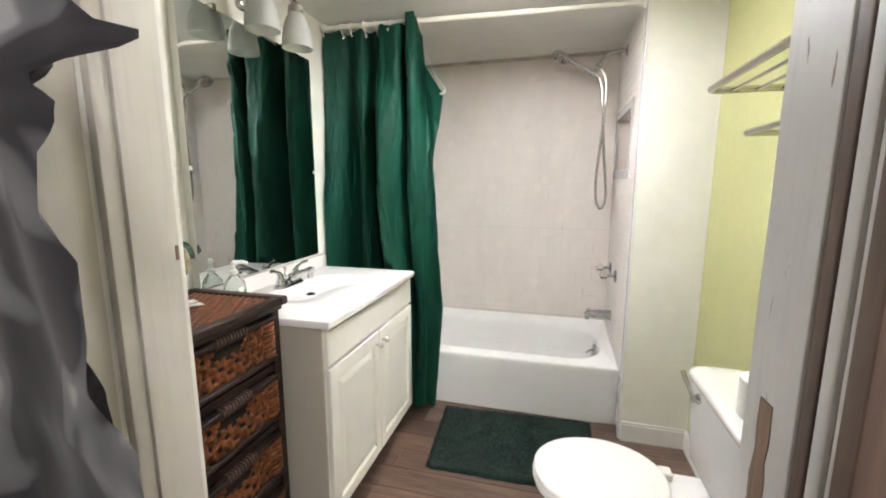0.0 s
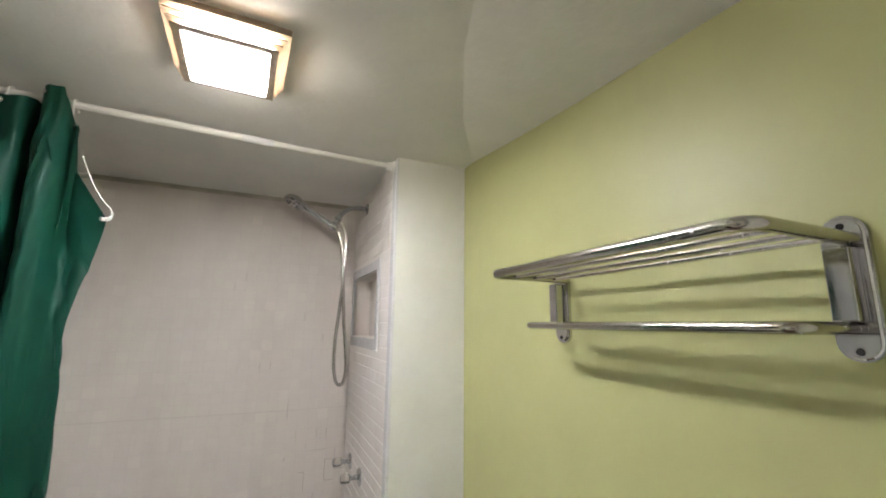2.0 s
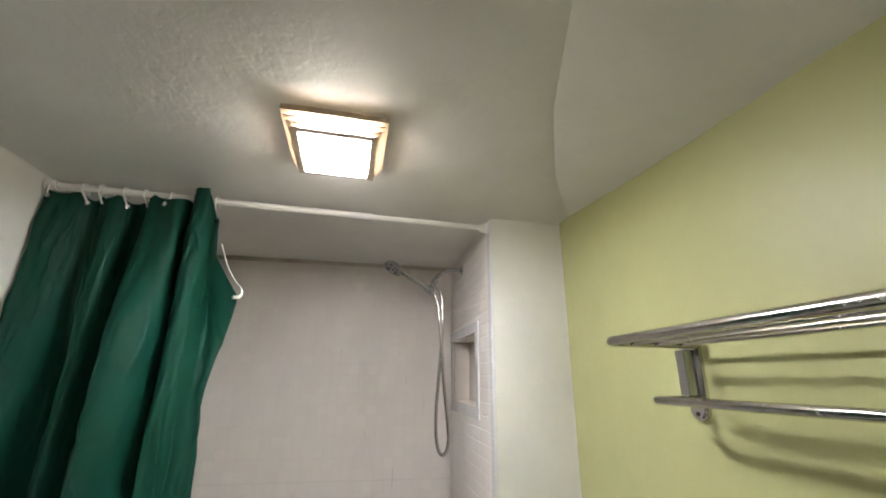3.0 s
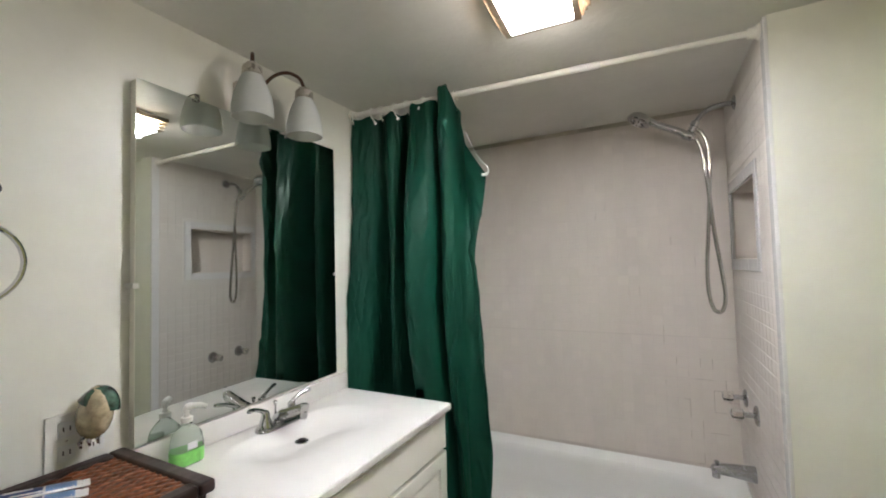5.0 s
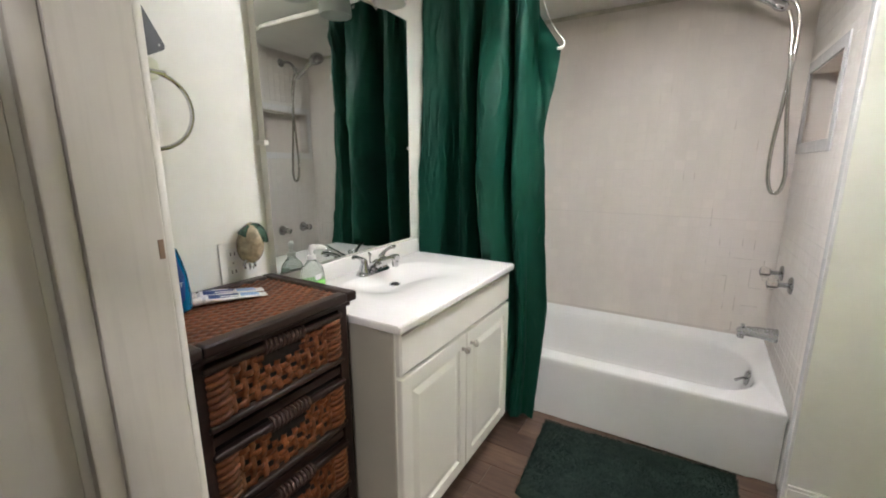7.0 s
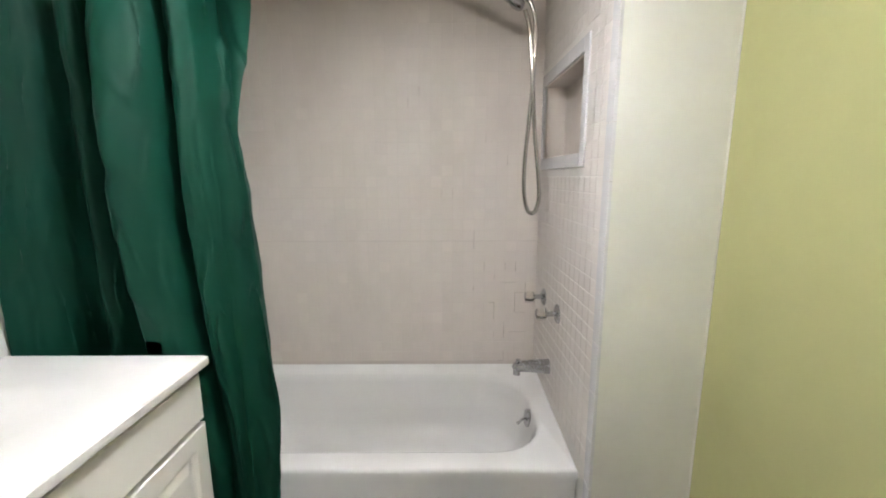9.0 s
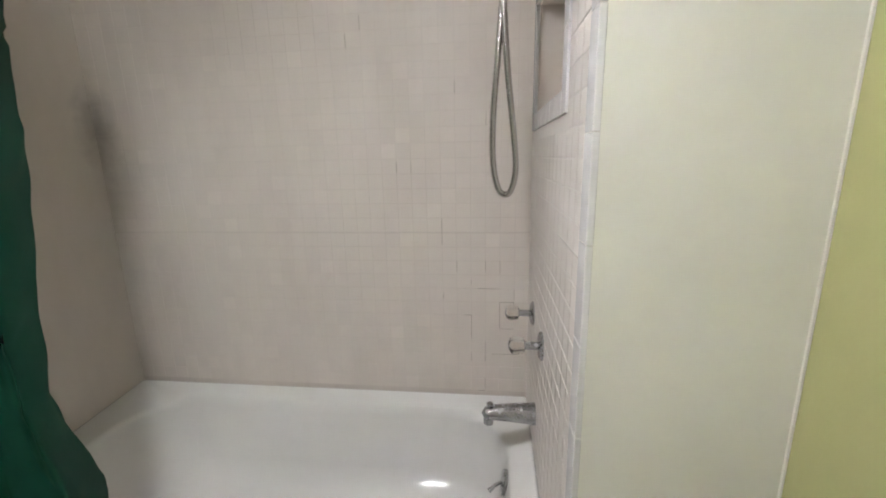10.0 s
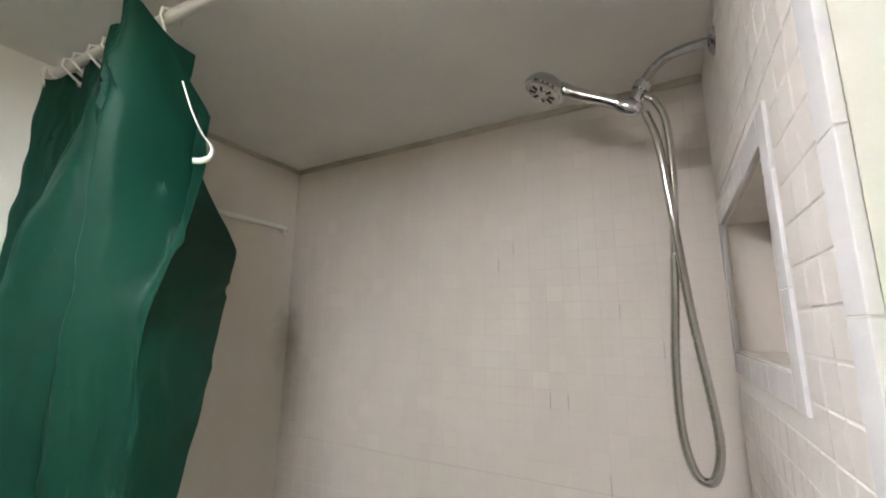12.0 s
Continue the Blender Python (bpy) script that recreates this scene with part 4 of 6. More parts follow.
def sheet_point(u, v):
    p = along(u)
    loose = max(0.0, (u - TIP_U) / (1 - TIP_U))
    scallop = 0.020 * abs(math.sin(math.pi * u * 8.1)) * (1 - ease(0.70, 0.75, u))
    drop = 0.045 * ease(0.846, 0.872, u) + lerp_table([(0, 0), (0.3, 0.120), (0.5, 0.273), (1, 0.038)], loose)
    ztop = 2.004 - scallop + 0.024 * ease(0.748, 0.760, u) * (1 - ease(0.836, 0.846, u)) - drop
    zbot = 0.05 + 0.010 * math.sin(9 * u)
    z = ztop + (zbot - ztop) * v
    x0, y0 = p.x, p.y
    if u > END_U:
        # the outermost fold turns back to the free edge
        q, s = along(END_U), (u - END_U) / (1 - END_U)
        bx, by, ex, ey = (lerp_table(t, z) for t in (BEND_X, BEND_Y, EDGE_X, EDGE_Y))
        # a crease first, deep at the top and shallow below, then the rounded last fold
        pts = [Vector((q.x - 0.03, q.y, 0)), Vector((q.x, q.y, 0)), Vector((q.x + 0.038, q.y + 0.020, 0)), Vector((0.535 - 0.035 * ease(1.35, 1.75, z), 1.985 + 0.115 * ease(1.35, 1.75, z), 0)), Vector((bx, by, 0)), Vector((ex, ey, 0)), Vector((2 * ex - bx, 2 * ey - by, 0))]
        w = s * 4
        i = min(int(w), 3)
        w -= i
        a2, b3, c, d = pts[i:i + 4]
        c2 = 0.5 * ((2 * b3) + (c - a2) * w + (2 * a2 - 5 * b3 + 4 * c - d) * w * w + (3 * b3 - a2 - 3 * c + d) * w ** 3)
        x0, y0 = c2.x, c2.y
    # gathered near the rod, opening out below it
    k = 0.34 + 0.66 * ease(0.0, 0.40, v)
    if u > END_U:
        k = max(k, 0.9)
        k += (1 - k) * ease(END_U, END_U + 0.1, u)
    else:
        # some folds deep, some pulled nearly flat
        k *= 0.92 + 0.6 * noise.noise(Vector((u * 4.3, z * 0.9, 21.0))) * ease(0, 0.3, v)
        k += (0.9 - k) * ease(0.64, 0.74, u)
    ry = rod_at(min(x0, 0.6)).y
    x, y = x0, ry + (y0 - 1.985) * k
    # the lower part spreads towards the room and hangs outside the tub
    low = ease(1.25, 0.45, z) * (1 - 0.6 * ease(0.42, 0.02, z))
    x += 0.05 * low * ease(0.35, END_U, u) * (1 - ease(END_U, 0.93, u))
    out = ease(0.95, 0.36, z)
    y = y + (1.985 + (y - 1.985) * 0.62 - 0.01 - y) * out * (1 - ease(END_U, 0.97, u))
    # the unhooked hem sags to the loose hook and on to the corner behind
    if loose > 0:
        w = ease(ztop - 0.42, ztop, z)
        if loose < 0.5:
            tx = lerp_table([(0, 0.530), (0.35, 0.512), (0.6, 0.498), (1, 0.610)], loose * 2)
            ty = lerp_table([(0, 1.945), (0.35, 2.030), (0.6, 2.088), (1, 2.027)], loose * 2)
        else:
            f = (loose - 0.5) * 2
            tx, ty = 0.610 - 0.17 * f, 2.027 + 0.048 * f
        x, y = x + (tx - x) * w, y + (ty - y) * w
    # drift of the folds and small creases
    free = 1 - ease(END_U, 0.95, u)
    x += 0.034 * noise.noise(Vector((u * 4, z * 0.7, 7.0))) * ease(0.0, 0.1, u) * ease(0, 0.2, v) * free
    y += 0.030 * noise.noise(Vector((u * 6, z * 0.8, 2.0))) * ease(0, 0.25, v) * (0.3 + 0.7 * free) + 0.007 * noise.noise(Vector((u * 34, z * 12, 5.0)))
    crease = abs(noise.noise(Vector((u * 26, z * 5.5, 11.0))))
    y += 0.026 * (1 - min(1.0, crease * 6)) * ease(0, 0.12, v) * noise.noise(Vector((u * 9, z * 3, 3.0)))
    y += 0.010 * math.exp(-((u - 0.80) / 0.02) ** 2 - ((z - 1.56) / 0.035) ** 2)
    y += 0.006 * math.sin(2 * math.pi * 3.0 * (u - END_U) / (1 - END_U) + 2.2 * z) * ease(END_U, END_U + 0.05, u) * ease(0, 0.15, v) * (1 - ease(0.96, 1.0, u))
    if z < 0.40:
        y = min(y, 2.096)
    y = max(y, 1.8765 - 0.0765 * ease(0.52, 0.58, x) - 0.08 * ease(0.86, 1.10, z))
    return Vector((max(x, 0.012), y, z))


def curtain():
    nu, nv = 300, 150
    bm = bmesh.new()
    grid = [[bm.verts.new(sheet_point(i / nu, j / nv)) for i in range(nu + 1)] for j in range(nv + 1)]
    for a2, b3 in zip(grid, grid[1:]):
        for i in range(nu):
            bm.faces.new((a2[i], a2[i + 1], b3[i + 1], b3[i]))
    bmesh.ops.solidify(bm, geom=list(bm.faces), thickness=0.0010)
    cur = holder("shower_curtain", (0.3, 1.99, 0.045), "dark green vinyl shower curtain pushed aside, one corner unhooked", "shower curtain")
    part("sheet", bm, VINYL, cur, angle=70)
    return cur


cur = curtain()
for u in (0.03, 0.16, 0.28, 0.41, 0.53, 0.66, 0.785, 0.868):
    p = sheet_point(u, 0.010)
    n = (sheet_point(u + 0.004, 0.010) - sheet_point(u - 0.004, 0.010)).cross(Vector((0, 0, 1))).normalized()
    n = n if n.y < 0 else -n
    q = rod_at(p.x)
    part("grommet", lathe(bmesh.new(), p + n * 0.001, n, [(-0.003, 0.008), (0.0012, 0.008), (0.002, 0.005)], 14), CHROME, cur)
    if u == 0.785:
        continue
    ring = holder("curtain_ring", (p.x, q.y, q.z - 0.03), "white plastic curtain hook on the rod", "curtain ring", "curtain hooks")
    part("hook", tube(bmesh.new(), [p + n * 0.004, (p.x, q.y - 0.021, q.z - 0.012), (p.x, q.y - 0.019, q.z + 0.008), (p.x, q.y, q.z + 0.0175), (p.x, q.y + 0.019, q.z + 0.006), (p.x, q.y + 0.018, q.z - 0.016)], 0.0032, 8), PLASTIC, ring)
# loose hooks at the fallen corner
ring = holder("curtain_ring", (0.60, 2.03, 1.69), "loose white plastic curtain hook hanging by its strip", "curtain ring", "curtain hooks")
part("strip", tube(bmesh.new(), spline([(0.538, 2.000, 1.865), (0.561, 2.013, 1.800), (0.589, 2.023, 1.748), (0.612, 2.030, 1.722)], 4), 0.0018, 8), PLASTIC, ring, "thin white plastic strip")
part("hook", tube(bmesh.new(), spline([(0.612, 2.030, 1.722), (0.619, 2.031, 1.708), (0.620, 2.027, 1.692), (0.612, 2.017, 1.682), (0.602, 2.006, 1.680)], 5), [0.003] * 6 + [0.0045] * 5 + [0.006] * 10, 8), PLASTIC, ring)


# ---------------------------------------------------------------- vanity
VY0, VY1, VX = 1.075, 1.855, 0.475


def panel_door(bm, y0, y1, z0, z1, x, t=0.018):
    """A slab door with a raised field: a sunk groove round a bevelled panel."""
    def ring(i, d):
        return [Vector((x + d, y0 + i, z0 + i)), Vector((x + d, y1 - i, z0 + i)), Vector((x + d, y1 - i, z1 - i)), Vector((x + d, y0 + i, z1 - i))]
    rows = [(0, -0.0), (0, t - 0.003), (0.003, t), (0.046, t), (0.050, t - 0.008), (0.055, t - 0.010), (0.062, t - 0.009), (0.080, t - 0.0005), (0.084, t + 0.0005)]
    rings_to_mesh(bm, [ring(i, d) for i, d in rows])
    return bm


def vanity():
    van = holder("vanity_cabinet", ((VX) / 2, (VY0 + VY1) / 2, 0), "cream vanity cabinet with two raised-panel doors", "cabinet")
    bm = bmesh.new()
    ya, yb = VY0 + 0.0025, VY1 - 0.0025
    box(bm, 0.003, VX, ya, yb, 0.09, 0.62)
    # hollow under the basin
    box(bm, 0.003, 0.02, ya, yb, 0.62, 0.793)
    box(bm, VX - 0.018, VX, ya, yb, 0.62, 0.793)
    box(bm, 0.02, VX - 0.018, ya, ya + 0.018, 0.62, 0.793)
    box(bm, 0.02, VX - 0.018, yb - 0.018, yb, 0.62, 0.793)
    box(bm, 0.003, VX - 0.06, VY0 + 0.01, VY1 - 0.01, 0.0, 0.09)
    part("body", bm, CABINET, van)
    part("side_panel", B(0.003, VX - 0.001, VY0 - 0.002, VY0 + 0.002, 0.0, 0.793), CABINET_SIDE_SHADE, van, "beige side panel, colour darkened for shade")
    x = VX + 0.0008
    dr = bmesh.new()
    y0, y1, z0, z1 = VY0 + 0.006, VY1 - 0.006, 0.662, 0.786
    rows = [(0, 0), (0, 0.013), (0.006, 0.018), (0.012, 0.018)]
    rings_to_mesh(dr, [[Vector((x + d, y0 + i, z0 + i)), Vector((x + d, y1 - i, z0 + i)), Vector((x + d, y1 - i, z1 - i)), Vector((x + d, y0 + i, z1 - i))] for i, d in rows])
    part("drawer_front", dr, CABINET, van, angle=20)
    for y0, y1, ky in ((VY0 + 0.006, 1.4625, 1.432), (1.4665, VY1 - 0.006, 1.497)):
        d = part("door", panel_door(bmesh.new(), y0, y1, 0.118, 0.652, x), CABINET, van, angle=15)
        part("knob", lathe(bmesh.new(), (x + 0.018, ky, 0.603), (1, 0, 0), [(0, 0.008), (0.003, 0.006), (0.010, 0.005), (0.014, 0.010), (0.020, 0.0135), (0.026, 0.011), (0.029, 0.004)], 18), NICKEL, d, "round brushed nickel knob")


vanity()


def vanity_top():
    x0, x1, y0, y1, zt = 0.003, 0.508, 1.062, 1.868, 0.818
    top_ob = holder("washbasin", (0.25, 1.465, 0.7935), "glossy white washbasin top on the vanity cabinet", "washbasin")
    cx, cy = 0.275, 1.45
    rings = [rounded_rect((x0 + x1) / 2, (y0 + y1) / 2, (x1 - x0) / 2 - 0.002, (y1 - y0) / 2 - 0.002, 0.004, 0.7945, 8),
             rounded_rect((x0 + x1) / 2, (y0 + y1) / 2, (x1 - x0) / 2, (y1 - y0) / 2, 0.005, 0.798, 8),
             rounded_rect((x0 + x1) / 2, (y0 + y1) / 2, (x1 - x0) / 2, (y1 - y0) / 2, 0.005, zt - 0.004, 8),
             rounded_rect((x0 + x1) / 2, (y0 + y1) / 2, (x1 - x0) / 2 - 0.004, (y1 - y0) / 2 - 0.004, 0.006, zt, 8)]
    # the bowl falls steeply from the back and slopes gently up to the front
    for xb, xf, hy, dz in ((0.085, 0.465, 0.272, 0), (0.088, 0.450, 0.262, 0.0004), (0.092, 0.430, 0.251, 0.0014), (0.096, 0.406, 0.239, 0.0034), (0.100, 0.380, 0.225, 0.0068), (0.105, 0.352, 0.209, 0.0122),
                           (0.111, 0.323, 0.191, 0.0205), (0.119, 0.294, 0.169, 0.0320), (0.131, 0.265, 0.141, 0.0455), (0.149, 0.239, 0.101, 0.0580), (0.171, 0.213, 0.022, 0.0670)):
        z, hx, dx = zt - 0.5 * dz, (xf - xb) / 2, (xf + xb) / 2 - cx
        r = min(hx, hy) * (0.76 if hy > 0.2 else 0.96)
        rings.append(rounded_rect(cx + dx, cy, hx, hy, r, z, 8))
    part("basin", rings_to_mesh(bmesh.new(), rings, (False, True)), MARBLE, top_ob, angle=45)
    part("backsplash", B(x0, 0.021, y0 + 0.002, y1 - 0.002, zt + 0.0005, 0.884, r=0.003), MARBLE, top_ob)
    dcx = cx - 0.083
    dr = part("drain", lathe(bmesh.new(), (dcx, cy, zt - 0.0331), (0, 0, 1), [(0, 0.021), (0.003, 0.020), (0.0035, 0.017)], 20), DULLCHROME, top_ob)
    part("stopper", lathe(bmesh.new(), (dcx, cy, zt - 0.0291), (0, 0, 1), [(0, 0.0135), (0.003, 0.0125), (0.004, 0.007)], 16), DARKHOLE, dr)


vanity_top()


def faucet():
    z = 0.8185
    f = holder("basin_faucet", (0.085, 1.455, z), "chrome two-handle basin faucet", "faucet")
    rings = [rounded_rect(0.085, 1.455, hx, hy, hx, zz, 6) for hx, hy, zz in ((0.028, 0.083, z), (0.028, 0.083, z + 0.004), (0.025, 0.080, z + 0.010), (0.018, 0.073, z + 0.014))]
    part("base_plate", rings_to_mesh(bmesh.new(), rings), CHROME, f)
    for s in (-1, 1):
        y = 1.455 + s * 0.052
        part("valve_body", lathe(bmesh.new(), (0.085, y, z + 0.012), (0, 0, 1), [(0, 0.022), (0.012, 0.019), (0.03, 0.013), (0.042, 0.013), (0.048, 0.009)], 20), CHROME, f)
        bm = bmesh.new()
        tube(bm, spline([(0.085, y, z + 0.054), (0.085, y + s * 0.016, z + 0.066), (0.09, y + s * 0.045, z + 0.078), (0.098, y + s * 0.072, z + 0.082)], 5), [0.009, 0.009, 0.0085, 0.008, 0.0075, 0.007, 0.0065, 0.006, 0.006, 0.006, 0.006, 0.0065, 0.007, 0.0075, 0.007, 0.005], 12)
        part("lever", bm, CHROME, f)
    bm = bmesh.new()
    tube(bm, spline([(0.078, 1.455, z + 0.010), (0.096, 1.455, z + 0.030), (0.130, 1.456, z + 0.046), (0.168, 1.457, z + 0.060), (0.190, 1.458, z + 0.066), (0.203, 1.458, z + 0.064)], 5), [0.022] * 4 + [0.019] * 4 + [0.0165] * 5 + [0.015] * 4 + [0.016] * 3 + [0.0175] * 4 + [0.016, 0.009], 16)
    sp = part("spout", bm, CHROME, f)
    part("aerator", tube(bmesh.new(), [(0.191, 1.458, z + 0.056), (0.191, 1.458, z + 0.036)], [0.0125, 0.0115], 16), CHROME, sp)
    part("lift_rod", lathe(bmesh.new(), (0.068, 1.455, z + 0.03), (0, 0, 1), [(0, 0.003), (0.03, 0.003), (0.033, 0.006), (0.042, 0.007), (0.046, 0.004)], 12), CHROME, f)


faucet()


def soap_bottle():
    cx, cy, z = 0.075, 1.165, 0.8185
    s = holder("soap_dispenser", (cx, cy, z), "clear pump bottle of soap with a bright green label", "soap bottle")
    rings = [rounded_rect(cx, cy, hx, hy, hx * 0.9, z + h, 5) for h, hx, hy in ((0.0, 0.022, 0.034), (0.004, 0.027, 0.039), (0.05, 0.027, 0.040), (0.078, 0.025, 0.035), (0.096, 0.016, 0.020), (0.103, 0.012, 0.0125), (0.109, 0.012, 0.0125))]
    part("bottle", rings_to_mesh(bmesh.new(), rings), SOAPCLEAR, s)
    rings = [rounded_rect(cx, cy, hx, hy, hx * 0.9, z + h, 5) for h, hx, hy in ((0.006, 0.0285, 0.0405), (0.026, 0.0286, 0.041), (0.040, 0.0286, 0.0412))]
    bm = rings_to_mesh(bmesh.new(), rings, (False, False))
    part("label", bm, SOAPGREEN, s, "bright green leafy label")
    part("white_label_patch", B(cx + 0.0275, cx + 0.0285, cy - 0.014, cy + 0.012, z + 0.044, z + 0.062, r=0.0004), WHITEPRINT, s)
    part("collar", lathe(bmesh.new(), (cx, cy, z + 0.109), (0, 0, 1), [(0, 0.0145), (0.012, 0.0145), (0.014, 0.008), (0.026, 0.005), (0.028, 0.005)], 18), PLASTIC, s)
    part("pump_head", tube(bmesh.new(), spline([(cx, cy, z + 0.135), (cx, cy, z + 0.144), (cx + 0.006, cy + 0.008, z + 0.148), (cx + 0.022, cy + 0.024, z + 0.148), (cx + 0.032, cy + 0.034, z + 0.142)], 4), [0.008] * 5 + [0.010] * 4 + [0.0075] * 4 + [0.006] * 4, 12), PLASTIC, s)


soap_bottle()

# mirror with clips
mir = holder("wall_mirror", (0.0, 1.44, 0.895), "large clear wall mirror above the washbasin", "mirror")
bm = bmesh.new()


def mring(i, d):
    """The pane's near edge stands a little off the wall."""
    out = []
    for y, z in ((1.063 + i, 0.893 + i), (1.818 - i, 0.893 + i), (1.818 - i, 1.827 - i), (1.063 + i, 1.827 - i)):
        out.append(Vector((d + (1.818 - y) * 0.036 if d > 0.002 else d, y, z)))
    return out


rings_to_mesh(bm, [mring(0, 0.0036), mring(0, 0.0042), mring(0.012, 0.00432)])
part("glass", bm, MIRROR, mir, smooth=False)
part("backing", rings_to_mesh(bmesh.new(), [mring(0.002, 0.001), mring(0.002, 0.0033)]), CREAM, mir, "painted backing board", smooth=False)
for y, z in ((1.0605, 1.292), (1.82, 1.30), (1.22, 1.829), (1.62, 1.829)):
    if z > 1.82:
        part("clip", B(0.0005, 0.012 + (1.82 - y) * 0.036, y - 0.008, y + 0.008, z - 0.010, z + 0.012, r=0.002), ACRYLIC, mir, "clear plastic mirror clip")
    else:
        part("clip", B(0.0005, 0.012 + (1.82 - y) * 0.036, y - 0.007, y + 0.008, z - 0.007, z + 0.007, r=0.002), PLASTIC, mir, "white plastic mirror clip")


# ---------------------------------------------------------------- vanity light
def vanity_light():
    yc, zc = 1.425, 1.915
    f = holder("vanity_light", (0.0, yc, zc - 0.03), "two-arm vanity light with frosted glass shades, unlit", "wall lamp")
    rings = [[Vector((d, yc + p.x, zc + p.y)) for p in rounded_rect(0, 0, hx, hy, 0.02, 0, 5)] for d, hx, hy in ((0.001, 0.07, 0.032), (0.008, 0.07, 0.032), (0.018, 0.06, 0.024), (0.02, 0.05, 0.016))]
    part("back_plate", rings_to_mesh(bmesh.new(), rings), NICKEL, f)
    for s, ys in ((-1, 1.322), (1, 1.527)):
        zt = 1.935
        y0 = yc + s * 0.006
        pts = spline([(0.018 + 0.122 * f2, y0 + (ys - y0) * f2, z2) for f2, z2 in ((0, zc), (0.14, zc + 0.034), (0.36, zc + 0.072), (0.64, zc + 0.087), (0.90, zc + 0.070), (1, zt + 0.016))], 6)
        arm = part("arm", tube(bmesh.new(), pts, 0.0058, 12), BRONZE, f, "curved dark bronze arm")
        part("socket_cap", lathe(bmesh.new(), (0.14, ys, zt + 0.018), (0, 0, -1), [(0, 0.008), (0.004, 0.018), (0.012, 0.020), (0.014, 0.027), (0.018, 0.029), (0.040, 0.0305), (0.043, 0.028)], 24), NICKEL, f)
        prof = [(0.0, 0.027), (0.012, 0.033), (0.035, 0.043), (0.065, 0.0525), (0.095, 0.0585), (0.118, 0.0605), (0.134, 0.060)]
        bm = bmesh.new()
        inner = [(h, r - 0.003) for h, r in reversed(prof)]
        lathe(bm, (0.14, ys, zt - 0.020), (0, 0, -1), prof + inner, 32, (False, False))
        part("shade", bm, FROST, f, "frosted white bell glass shade", angle=60)
        bulb = lathe(bmesh.new(), (0.14, ys, zt - 0.02), (0, 0, -1), [(0, 0.012), (0.02, 0.013), (0.04, 0.026), (0.06, 0.03), (0.08, 0.024), (0.09, 0.006)], 18)
        part("bulb", bulb, PLASTIC, f, "white unlit bulb")


vanity_light()


